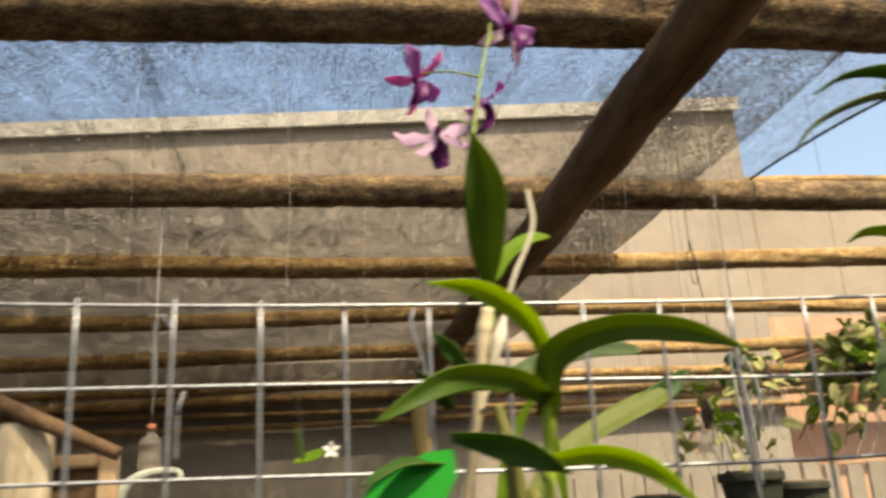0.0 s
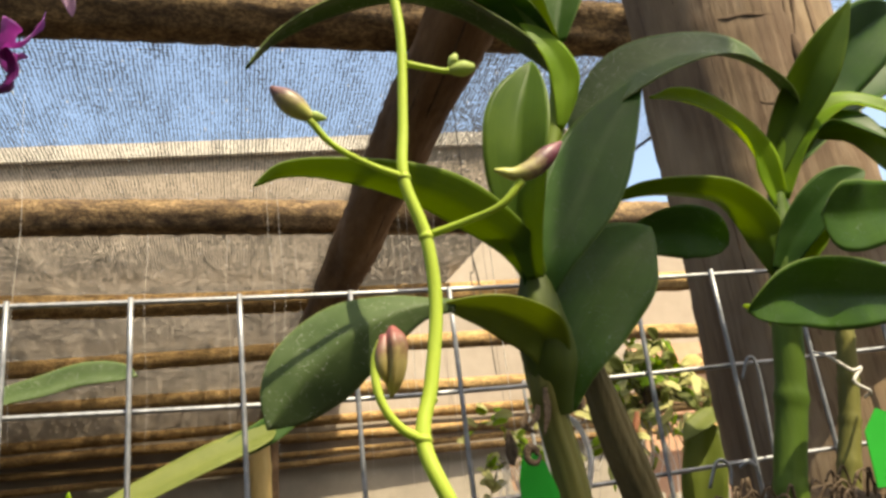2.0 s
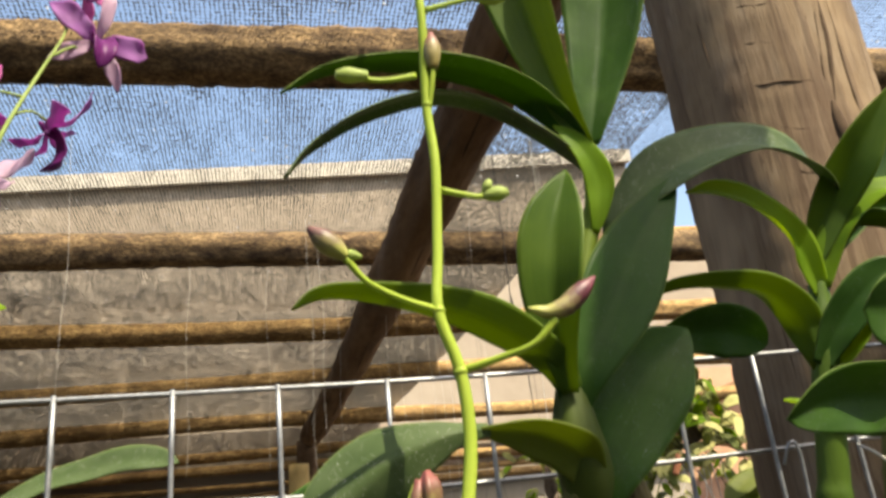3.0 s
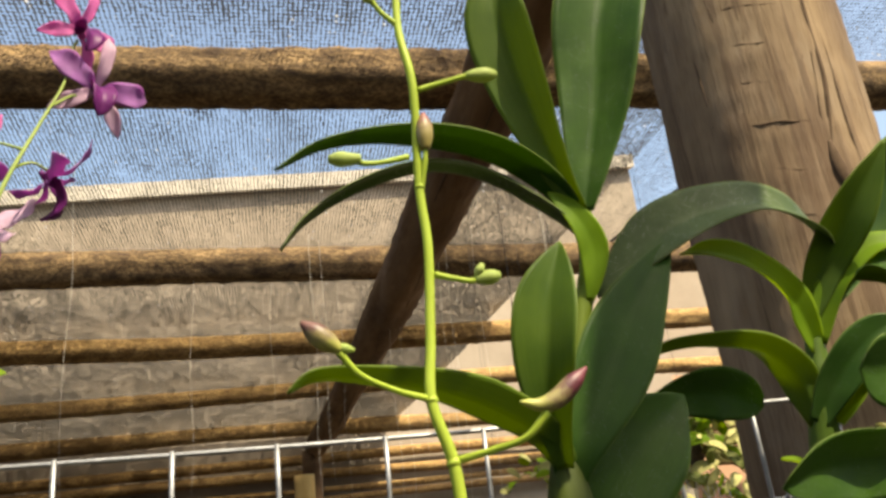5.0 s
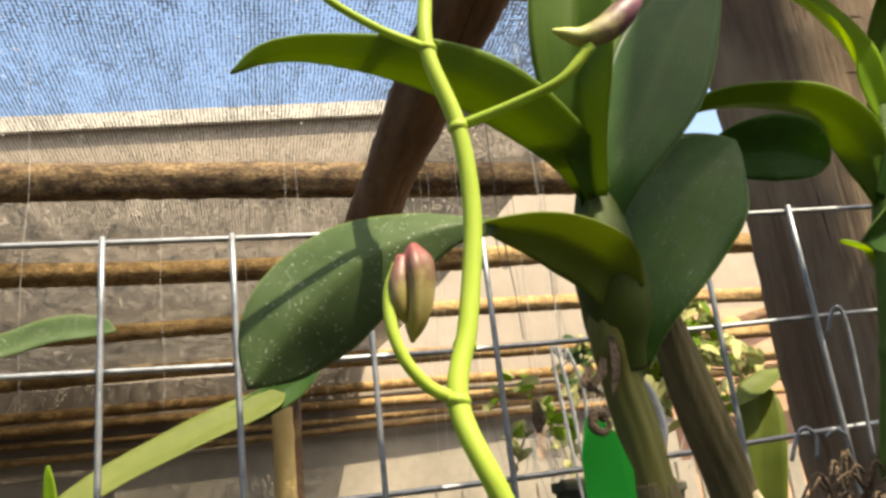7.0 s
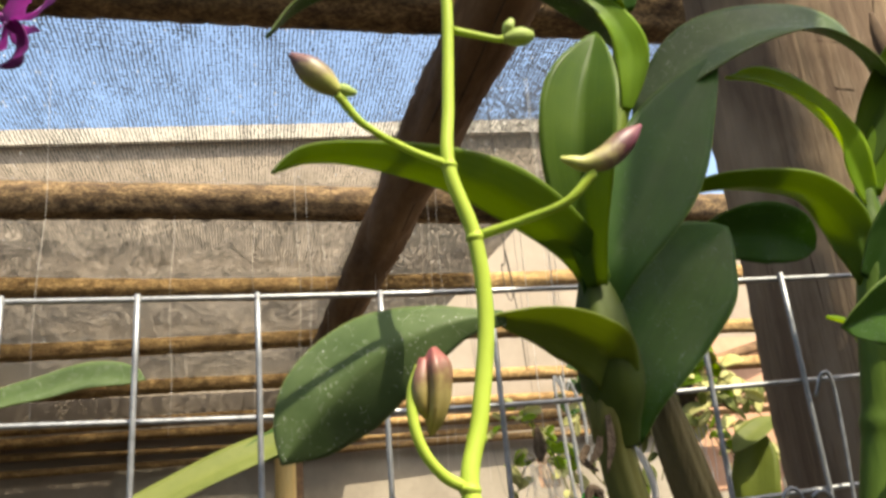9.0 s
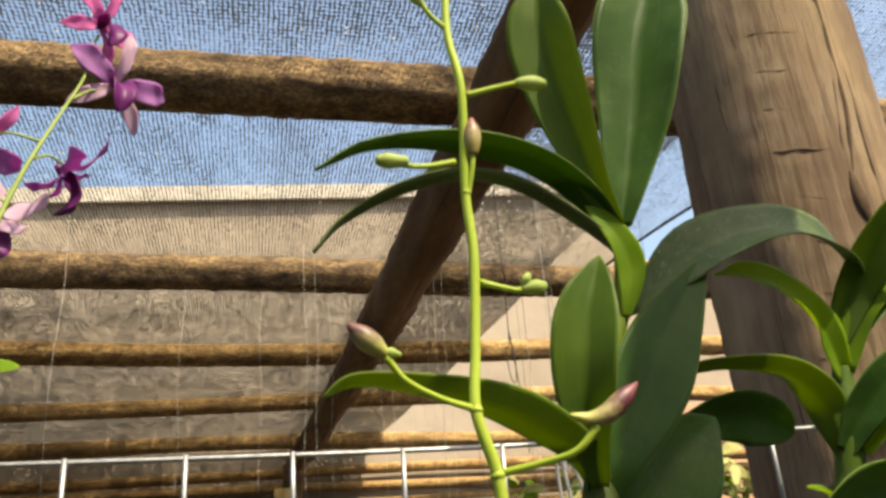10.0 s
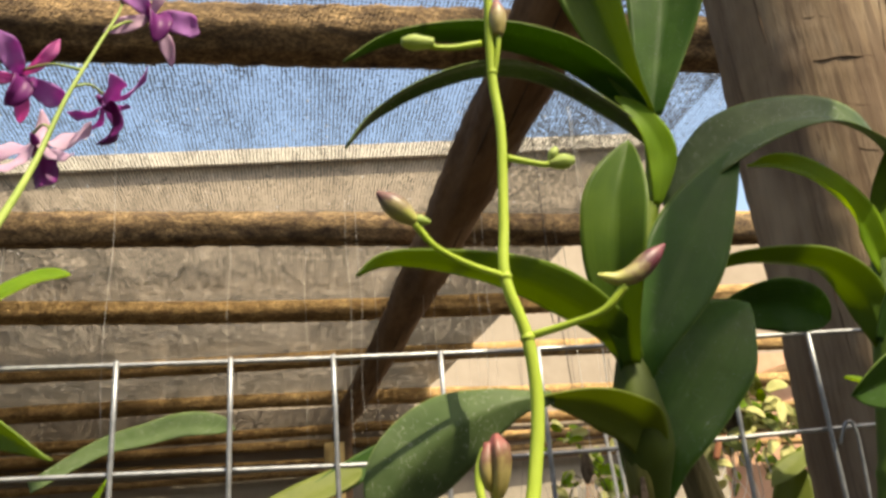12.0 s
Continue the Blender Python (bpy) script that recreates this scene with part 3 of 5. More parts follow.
cloth("shade_net", lambda y: net_edge(y) - 0.05, hem_x, 1.1, 3.243, 20, 40, lambda x, y: net_z(x, y) - 0.012, M_NET_ONE, "thin single-layer grey-blue shade netting with a dark hem", "shade net")
whole("net_hem_cord", tube([(x, y, net_z(x, y) - 0.012) for x, y in HEM], [0.0055, 0.0055], 40, 8), M_HEM, "dark cord along the hem of the thin net", "cord")

# Unseen wall, netting and poles, added to cut fill light on the plants.
whole("wall_south", box((-5, -3.2, 0), (5.5, -3.1, 2.75)), M_BOARD, "unseen plain weathered board wall added behind the path to cut light", "wall", kind="structure", smooth=False)
cloth("shade_net", lambda y: -5, lambda y: 5.3, -3.15, -0.25, 30, 20, lambda x, y: 2.72 + 0.01 * noise.noise(Vector((x, y, 1))), M_NET_PATH, "unseen dark shade netting added over the path to cut sky light", "shade net")
for y in (-3.0, -0.3):
    whole("roof_pole", tube([(-5, y, 2.79), (0, y, 2.78), (5.5, y, 2.79)], [0.06, 0.055], 30, 12, rough=0.15, seed=y), M_POLE, "round golden-brown wooden roof pole with rough bark", "pole", "roof poles")
# Side walls out of view, added to keep low sky light off the poles.
for x in (-5.25, 6.4):
    whole("wall_west" if x < 0 else "wall_east", box((x, -3.2, 0), (x + 0.1, 5.9, 2.5)), M_BOARD, "unseen plain weathered board side wall added to block sky light", "wall", kind="structure", smooth=False)
whole("wall_north", box((-0.6, 6.02, 0), (3.29, 6.05, 1.985)), M_PALE_WALL, "cream painted lower part of the back wall", "wall", kind="structure", smooth=False)
# rails along the back wall
for k, z in enumerate((2.27, 2.165, 2.08, 2.00)):
    r = (0.036, 0.034, 0.022, 0.024)[k]
    pts = [(x, 5.98 - 0.03 * (k % 2) + 0.01 * math.sin(x + k), z + 0.014 * math.sin(1.1 * x + 1.9 * k)) for x in (-5, -3, -1.4, 0, 1.3, 2.6, 4.2, 5.4)]
    whole("wall_rail", tube(pts, [r, r * 0.9, r * 1.05, r * 0.95, r, r * 1.04, r * 0.95, r], 50, 12, rough=0.18, seed=20 + k, grain=0.05), M_POLE_PALE, "thin weathered brown pole tied along the back wall", "rail", "rails along the wall")
whole("wall_side", box((3.32, 6.25, 0), (9.5, 6.45, 2.72)), M_PEACH, "peach painted low garden wall", "wall", kind="structure", smooth=False)
# Round brown strip in place of a shadow line sloping across the wall.
whole("sloping_beam", tube([(3.05, 6.16, 2.31), (3.9, 6.16, 2.53), (5.2, 6.17, 2.86)], [0.050, 0.046, 0.044], 60, 14, rough=0.2, seed=12, grain=0.05), M_RAFTER, "brown strip standing for the sloping shadow line on the garden wall", "beam")

# ---- the post at the bench ----
post = thing("corner_post", "thick weathered brown timber post with cracks and scars", "post")
bm = tube([(0.822, 0.960, 0.0), (0.822, 0.960, 1.4), (0.827, 0.963, 2.0), (0.831, 0.972, 2.72)], [0.110, 0.100, 0.104, 0.103], 240, 56, rough=0.05, seed=3, grain=0.012)
trunk = part("trunk", bm, M_POST, post)

# ---- welded wire mesh ----
CELL, RISE, MX, MY, MZ = 0.0739, 0.0729, 0.1385, 0.850, 1.618


def mesh_y(x):
    """The panel bows towards the path at its free end."""
    return MY - 0.12 * max(0.0, -0.05 - x)


def mesh_sag(x):
    return -0.009 * (x - 0.18) + 0.037 * max(0.0, x - 0.42)


mesh_panel = thing("wire_mesh_panel", "galvanised welded wire mesh panel with square openings", "wire mesh")
for r in range(8):
    z = MZ - RISE * r - 0.0030 * max(0, r - 1)
    pts = [(x, mesh_y(x) + 0.0016 * math.sin(x * 9 + r), z + 0.0022 * math.sin(x * 5 + r * 1.7) + mesh_sag(x)) for x in (-0.85, -0.5, -0.2, 0.1, 0.4, 0.7, 1.0, 1.3)]
    part("cross_wire", tube(pts, [0.0018, 0.0018], 36, 8), M_WIRE, mesh_panel)
for c in range(-12, 15):
    x = MX + CELL * c
    d = 0.0020 * math.sin(c * 2.3)
    part("upright_wire", tube([(x + d, mesh_y(x) - 0.0030, MZ + mesh_sag(x) + 0.003), (x, mesh_y(x) - 0.0032, MZ - 0.25), (x - d, mesh_y(x) - 0.0030, MZ + mesh_sag(x) - RISE * 7.2 - 0.018)], [0.0018, 0.0018], 14, 8), M_WIRE, mesh_panel)


# ---- orchids ----
def orchid(label):
    return thing("orchid_plant", label, "orchid", "orchids on the mesh")


UNDER = (0.0, 0.25, 0.97)
UPRIGHT = (-0.25, -0.96, 0.05)


def grow(plant, seed, fold, spine, widths, face, face_tip, mat, point=0.0):
    """One leaf of an orchid."""
    return part("leaf", blade(spine, widths, face, face_tip, fold, n=34, cross=12, wave=0.07, seed=seed, point=point), mat, plant)


plant_a = orchid("tall green orchid with broad upright leaves and a budding flower stem")
grow(plant_a, 0.0, 0.42, [(0.4360, 0.677, 1.529), (0.4275, 0.668, 1.5400), (0.412, 0.660, 1.5465), (0.394, 0.653, 1.5495), (0.374, 0.648, 1.550)], [0.0095, 0.0132, 0.0128, 0.0088, 0.0042], (0.12, -0.62, -0.78), None, M_LEAF_CLASP)
grow(plant_a, 1.7, -0.42, [(0.380, 0.649, 1.550), (0.366, 0.646, 1.549), (0.352, 0.645, 1.546), (0.331, 0.646, 1.538), (0.312, 0.650, 1.523), (0.299, 0.655, 1.509), (0.2915, 0.658, 1.4995)], [0.0035, 0.0055, 0.0105, 0.0180, 0.0200, 0.0180, 0.0120], (0.22, -0.92, 0.22), (0.28, -0.92, 0.20), M_LEAF_DUST, 0.40)
grow(plant_a, 3.4, -0.3, [(0.437, 0.680, 1.568), (0.423, 0.668, 1.585), (0.393, 0.652, 1.600), (0.363, 0.645, 1.610), (0.326, 0.648, 1.619), (0.304, 0.655, 1.622), (0.290, 0.659, 1.616)], [0.0060, 0.0100, 0.0125, 0.0105, 0.0065, 0.0042, 0.0020], (0.0, -0.55, -0.84), None, M_LEAF_MID)
grow(plant_a, 5.1, 0.62, [(0.434, 0.676, 1.570), (0.428, 0.665, 1.594), (0.426, 0.657, 1.623), (0.432, 0.656, 1.658), (0.445, 0.660, 1.692)], [0.0045, 0.0100, 0.0165, 0.0170, 0.0120], NODDING, None, M_LEAF_MID, 0.36)
grow(plant_a, 6.8, 0.30, [(0.436, 0.682, 1.560), (0.444, 0.677, 1.583), (0.470, 0.680, 1.620), (0.4965, 0.686, 1.661), (0.534, 0.696, 1.707)], [0.0070, 0.0150, 0.0222, 0.0210, 0.0140], (-0.44, -0.80, -0.44), (-0.46, -0.82, -0.34), M_LEAF_GREY, 0.45)
grow(plant_a, 8.5, 0.30, [(0.4390, 0.692, 1.503), (0.448, 0.692, 1.530), (0.470, 0.696, 1.559), (0.495, 0.701, 1.585), (0.5245, 0.705, 1.608)], [0.0110, 0.0220, 0.0280, 0.0285, 0.0225], (-0.38, -0.90, -0.20), UPRIGHT, M_LEAF, 0.42)
part("sheath", tube([(0.4400, 0.690, 1.500), (0.4390, 0.688, 1.511), (0.4380, 0.685, 1.527), (0.4365, 0.684, 1.547), (0.4375, 0.685, 1.575)], [0.0084, 0.0108, 0.0146, 0.0140, 0.0080], 40, 24, rough=0.10, ribs=5), M_SHEATH, plant_a, "dark olive leaf sheath clasping the cane")
grow(plant_a, 11.9, -0.3, [(0.474, 0.690, 1.690), (0.471, 0.689, 1.712), (0.447, 0.688, 1.735), (0.414, 0.689, 1.755), (0.378, 0.690, 1.760), (0.337, 0.695, 1.749), (0.306, 0.700, 1.730), (0.290, 0.702, 1.709)], [0.0062, 0.0095, 0.0122, 0.0130, 0.0108, 0.0082, 0.0056, 0.0024], (0.30, -0.35, 0.90), (-0.2, 0.10, 0.97), M_LEAF_DUST)
grow(plant_a, 12.6, 0.35, [(0.4680, 0.685, 1.664), (0.4715, 0.682, 1.679), (0.4735, 0.681, 1.694), (0.4700, 0.680, 1.709), (0.4625, 0.681, 1.722), (0.4520, 0.683, 1.734)], [0.0022, 0.0062, 0.0088, 0.0085, 0.0062, 0.0030], (-0.15, -0.95, 0.10), None, M_LEAF_LIME)
grow(plant_a, 13.6, -0.3, [(0.471, 0.685, 1.721), (0.453, 0.682, 1.744), (0.425, 0.676, 1.761), (0.389, 0.670, 1.768), (0.351, 0.665, 1.767), (0.315, 0.660, 1.757), (0.288, 0.660, 1.740)], [0.0060, 0.0100, 0.0118, 0.0105, 0.0078, 0.0050, 0.0022], UNDER, None, M_LEAF)
grow(plant_a, 15.3, 0.62, [(0.471, 0.682, 1.720), (0.460, 0.680, 1.748), (0.443, 0.675, 1.807), (0.4345, 0.672, 1.853), (0.4350, 0.670, 1.891)], [0.0050, 0.0095, 0.0190, 0.0215, 0.0170], NODDING, None, M_LEAF_MID, 0.36)
grow(plant_a, 17.0, 0.55, [(0.473, 0.682, 1.720), (0.481, 0.682, 1.749), (0.495, 0.682, 1.800), (0.507, 0.680, 1.858), (0.5245, 0.680, 1.912)], [0.0060, 0.0135, 0.0240, 0.0300, 0.0270], (-0.42, -0.82, -0.38), None, M_LEAF)
part("cane", tube([(0.444, 0.69, 1.36), (0.442, 0.69, 1.453), (0.437, 0.69, 1.496), (0.433, 0.685, 1.518), (0.437, 0.685, 1.574)], [0.0085, 0.0088, 0.0082, 0.0084, 0.0075], 60, 40, rough=0.10, ribs=9), M_CANE, plant_a, "olive-brown ribbed cane")
part("cane", tube([(0.437, 0.688, 1.56), (0.46, 0.69, 1.648), (0.473, 0.69, 1.688), (0.475, 0.686, 1.745)], [0.0075, 0.0060, 0.0058, 0.0048], 40, 16, nodes=0.035), M_CANE_YOUNG, plant_a, "green upper cane")
part("cane", tube([(0.52, 0.745, 1.36), (0.506, 0.74, 1.445), (0.49, 0.73, 1.492), (0.474, 0.72, 1.535)], [0.0105, 0.0110, 0.0105, 0.0075], 60, 44, rough=0.12, ribs=11), M_CANE_OLD, plant_a, "dry ribbed brownish old cane")
part("sheath", tube([(0.4445, 0.690, 1.362), (0.4435, 0.690, 1.410), (0.4425, 0.690, 1.446), (0.4415, 0.690, 1.456)], [0.0096, 0.0101, 0.0098, 0.0089], 30, 24, rough=0.22, seed=4), M_CANE_OLD, plant_a, "papery brown sheath round the cane")
part("sheath", tube([(0.519, 0.745, 1.364), (0.513, 0.743, 1.405), (0.508, 0.741, 1.436), (0.505, 0.740, 1.446)], [0.0118, 0.0124, 0.0121, 0.0112], 30, 24, rough=0.25, seed=5), M_CANE_DRY, plant_a, "pale papery sheath round the old cane")
part("root", tube([(0.458, 0.735, 1.508), (0.466, 0.728, 1.498), (0.470, 0.726, 1.480), (0.467, 0.730, 1.462), (0.462, 0.735, 1.440)], [0.0012, 0.0016, 0.0017, 0.0016, 0.0012], 30, 8), M_STRING, plant_a, "pale curved air root")
stem_a = part("flower_stem", tube([(0.40, 0.66, 1.38), (0.368, 0.61, 1.43), (0.355, 0.60, 1.458), (0.348, 0.605, 1.483), (0.355, 0.61, 1.507), (0.361, 0.612, 1.54), (0.36, 0.612, 1.57), (0.353, 0.612, 1.598), (0.356, 0.615, 1.627), (0.360, 0.617, 1.674), (0.359, 0.618, 1.709), (0.360, 0.612, 1.764), (0.356, 0.615, 1.804), (0.359, 0.617, 1.86), (0.354, 0.62, 1.91), (0.350, 0.622, 1.95)],
                                  [0.0032, 0.0032, 0.0031, 0.0031, 0.0030, 0.0029, 0.0028, 0.0026, 0.0024, 0.0024, 0.0024, 0.0023, 0.0022, 0.0020, 0.0017, 0.0014], 150, 14), M_STEM, plant_a, "bright yellow-green flower stem")


for p, q, r in (((0.3525, 0.6095, 1.4975), (0.3535, 0.610, 1.5015), 0.0036), ((0.3475, 0.6045, 1.4815), (0.3482, 0.605, 1.4850), 0.0037), ((0.3605, 0.612, 1.5680), (0.3598, 0.612, 1.5720), 0.0035), ((0.3530, 0.612, 1.5965), (0.3532, 0.612, 1.6000), 0.0032), ((0.3595, 0.617, 1.6590), (0.3597, 0.617, 1.6620), 0.0029), ((0.3592, 0.618, 1.7060), (0.3592, 0.618, 1.7090), 0.0029)):
    part("node", tube([p, (Vector(p) + Vector(q)) / 2, q], [r * 0.72, r, r * 0.76], 9, 14), M_STEM, stem_a)


def bud(name, stalk, base, tip, radii, mat, label="", spur=None, bend=(0, 0, 0)):
    """A stalked bud on the flower stem; spur: the chin behind the bud."""
    b = part(name, pod(base, tip, radii, bend=bend), mat, plant_a, label)
    part("stalk", tube(stalk, [0.0017, 0.0014, 0.0014, 0.0018], 20, 10), M_STEM, b)
    if spur:
        part("spur", pod(spur[0], spur[1], spur[2]), spur[3] if len(spur) > 3 else M_BUD_GREEN, b)
    return b


bud("bud", [(0.352, 0.612, 1.599), (0.337, 0.608, 1.603), (0.321, 0.603, 1.61), (0.312, 0.60, 1.620)], (0.3125, 0.60, 1.6205), (0.296, 0.597, 1.6335), [0.0022, 0.0048, 0.0046, 0.0010], M_BUD,
    "purple-brown pointed flower bud", ((0.3095, 0.60, 1.6225), (0.3190, 0.60, 1.6205), [0.0006, 0.0024, 0.0008]))
b2 = part("bud", tube([(0.3868, 0.588, 1.5905), (0.3905, 0.588, 1.5895), (0.3960, 0.588, 1.5885), (0.4035, 0.587, 1.5905), (0.4115, 0.586, 1.5970), (0.4185, 0.586, 1.6030)], [0.0006, 0.0019, 0.0031, 0.0043, 0.0040, 0.0006], 30, 14), M_BUD_X, plant_a, "pointed bud with a green chin and purple tip")
part("stalk", tube([(0.362, 0.612, 1.571), (0.376, 0.602, 1.573), (0.389, 0.592, 1.576), (0.3985, 0.588, 1.5855)], [0.0018, 0.0016, 0.0016, 0.0021], 20, 10), M_STEM, b2)
b3 = part("bud", tube([(0.3395, 0.603, 1.5285), (0.3398, 0.602, 1.5225), (0.3395, 0.603, 1.5145), (0.3382, 0.605, 1.5065), (0.3372, 0.607, 1.5010)], [0.0014, 0.0047, 0.0045, 0.0032, 0.0005], 40, 24, rough=0.35, ribs=5), M_BUD_RED, plant_a, "drooping reddish-brown flower bud shading to yellow-green")
part("spur", tube([(0.3360, 0.603, 1.5250), (0.3344, 0.602, 1.5175), (0.3344, 0.603, 1.5105), (0.3360, 0.605, 1.5060)], [0.0018, 0.0030, 0.0024, 0.0006], 20, 12), M_BUD_RED, b3)
part("stalk", tube([(0.3472, 0.605, 1.4840), (0.3400, 0.604, 1.4880), (0.3340, 0.603, 1.4955), (0.3312, 0.603, 1.5050), (0.3318, 0.604, 1.5150), (0.3355, 0.604, 1.5225)], [0.0020, 0.0019, 0.0018, 0.0018, 0.0020, 0.0026], 40, 12), M_STEM, b3)
bud("small_bud", [(0.362, 0.617, 1.660), (0.371, 0.615, 1.657), (0.379, 0.614, 1.655), (0.382, 0.614, 1.656)], (0.381, 0.614, 1.6555), (0.3935, 0.613, 1.6570), [0.0018, 0.0034, 0.0037, 0.0018], M_BUD_GREEN, "small green hooked bud", ((0.3815, 0.6130, 1.6570), (0.3850, 0.6120, 1.6630), [0.0012, 0.0024, 0.0012]))
bud("small_bud", [(0.355, 0.618, 1.725), (0.341, 0.616, 1.721), (0.332, 0.615, 1.720), (0.329, 0.615, 1.721)], (0.330, 0.615, 1.7225), (0.314, 0.614, 1.722), [0.0026, 0.0034, 0.0040, 0.0020], M_BUD_GREEN, "small green bud")
bud("small_bud", [(0.360, 0.618, 1.707), (0.3625, 0.615, 1.719), (0.3635, 0.614, 1.727), (0.3635, 0.614, 1.730)], (0.3635, 0.614, 1.727), (0.3642, 0.613, 1.748), [0.0024, 0.0045, 0.0044, 0.0010], M_BUD_RED, "small green bud with a brown tip")
bud("small_bud", [(0.362, 0.612, 1.761), (0.375, 0.611, 1.765), (0.386, 0.61, 1.7680), (0.390, 0.61, 1.769)], (0.389, 0.61, 1.769), (0.406, 0.61, 1.770), [0.0020, 0.0036, 0.0040, 0.0020], M_BUD_GREEN, "small green bud")
bud("small_bud", [(0.356, 0.615, 1.804), (0.348, 0.614, 1.811), (0.344, 0.613, 1.816), (0.343, 0.613, 1.818)], (0.343, 0.613, 1.817), (0.336, 0.612, 1.826), [0.0014, 0.0030, 0.0028, 0.0010], M_BUD_GREEN, "small green bud")
bud("small_bud", [(0.359, 0.617, 1.860), (0.366, 0.616, 1.865), (0.373, 0.616, 1.869), (0.377, 0.616, 1.870)], (0.376, 0.616, 1.870), (0.390, 0.616, 1.874), [0.0012, 0.0024, 0.0022, 0.0008], M_BUD_GREEN, "small green bud")

plant_b = orchid("leafy green orchid with a thick cane growing beside the post")
grow(plant_b, 0.0, 0.40, [(0.670, 0.746, 1.683), (0.677, 0.738, 1.711), (0.640, 0.712, 1.726), (0.592, 0.700, 1.730), (0.535, 0.699, 1.713), (0.482, 0.706, 1.672)], [0.0045, 0.0090, 0.0135, 0.0185, 0.0205, 0.0120], (-0.30, -0.72, 0.62), (-0.40, -0.85, 0.30), M_LEAF_DUST)
grow(plant_b, 2.3, 0.48, [(0.653, 0.746, 1.640), (0.635, 0.735, 1.674), (0.600, 0.720, 1.695), (0.570, 0.712, 1.701), (0.544, 0.706, 1.699)], [0.0070, 0.0125, 0.0130, 0.0085, 0.0012], (-0.2, -0.8, 0.4), None, M_LEAF_LIME)
grow(plant_b, 4.6, 0.48, [(0.652, 0.747, 1.660), (0.668, 0.735, 1.697), (0.686, 0.710, 1.733), (0.711, 0.690, 1.774)], [0.0060, 0.0140, 0.0150, 0.0025], NODDING, None, M_LEAF_MID)
grow(plant_b, 6.9, 0.48, [(0.659, 0.75, 1.675), (0.695, 0.745, 1.723), (0.739, 0.74, 1.764), (0.80, 0.74, 1.805)], [0.0055, 0.0215, 0.0300, 0.0170], (0.16, -0.90, -0.32), None, M_LEAF_GREY)
grow(plant_b, 9.2, 0.40, [(0.654, 0.745, 1.644), (0.672, 0.735, 1.683), (0.703, 0.722, 1.706), (0.728, 0.710, 1.696), (0.749, 0.700, 1.672)], [0.0065, 0.0105, 0.0100, 0.0085, 0.0025], (-0.2, -0.7, 0.5), None, M_LEAF_LIME)
grow(plant_b, 11.5, 0.40, [(0.665, 0.742, 1.662), (0.684, 0.730, 1.689), (0.701, 0.716, 1.688), (0.716, 0.700, 1.666)], [0.0045, 0.0105, 0.0120, 0.0045], (-0.2, -0.6, 0.7), None, M_LEAF_GREY)
grow(plant_b, 13.8, 0.40, [(0.643, 0.748, 1.590), (0.629, 0.740, 1.619), (0.604, 0.733, 1.638), (0.571, 0.732, 1.644), (0.543, 0.736, 1.644), (0.519, 0.742, 1.640)], [0.0075, 0.0135, 0.0125, 0.0105, 0.0095, 0.0040], (-0.35, 0.10, 0.93), UNDER, M_LEAF_MID)
grow(plant_b, 16.1, 0.42, [(0.522, 0.737, 1.610), (0.545, 0.728, 1.613), (0.563, 0.720, 1.610), (0.580, 0.712, 1.598)], [0.0070, 0.0150, 0.0170, 0.0110], TO_EYE, None, M_LEAF)
grow(plant_b, 18.4, 0.48, [(0.712, 0.72, 1.563), (0.642, 0.697, 1.560), (0.602, 0.690, 1.559), (0.562, 0.685, 1.548)], [0.0120, 0.0215, 0.0205, 0.0100], TO_EYE, None, M_LEAF)
grow(plant_b, 20.7, 0.40, [(0.640, 0.747, 1.590), (0.654, 0.736, 1.614), (0.676, 0.722, 1.638), (0.699, 0.712, 1.649)], [0.0060, 0.0125, 0.0140, 0.0060], (-0.3, -0.85, 0.2), None, M_LEAF_GREY)
grow(plant_b, 23.0, 0.30, [(0.751, 0.732, 1.630), (0.708, 0.722, 1.622), (0.679, 0.716, 1.617), (0.653, 0.710, 1.617)], [0.0160, 0.0215, 0.0240, 0.0225], (-0.4, -0.85, -0.25), None, M_LEAF)
grow(plant_b, 24.1, 0.40, [(0.690, 0.735, 1.690), (0.712, 0.722, 1.684), (0.730, 0.712, 1.660), (0.741, 0.706, 1.628)], [0.0040, 0.0085, 0.0120, 0.0070], NODDING, None, M_LEAF_MID)
grow(plant_b, 25.3, 0.48, [(0.637, 0.765, 1.556), (0.629, 0.76, 1.566), (0.611, 0.755, 1.570)], [0.0040, 0.0040, 0.0010], (-0.2, -0.6, 0.7), None, M_LEAF_LIME)
grow(plant_b, 26.2, 0.40, [(0.652, 0.742, 1.588), (0.664, 0.734, 1.604), (0.677, 0.728, 1.622)], [0.0040, 0.0070, 0.0020], (-0.2, -0.6, 0.6), None, M_LEAF_LIME)
# Leaf added towards the unseen right, to shade the lower post.
grow(plant_b, 27.4, 0.40, [(0.664, 0.752, 1.662), (0.752, 0.770, 1.722), (0.870, 0.760, 1.770), (0.990, 0.735, 1.780), (1.060, 0.720, 1.760)], [0.0060, 0.0220, 0.0330, 0.0330, 0.0200], (-0.2, -0.5, 0.84), None, M_LEAF_GREY)
part("cane", tube([(0.604, 0.765, 1.36), (0.619, 0.765, 1.446), (0.634, 0.760, 1.509), (0.642, 0.755, 1.561), (0.650, 0.750, 1.608), (0.657, 0.747, 1.668)], [0.0098, 0.0104, 0.0102, 0.0098, 0.0096, 0.0045], 70, 24, nodes=0.06), M_CANE_GREEN, plant_b)
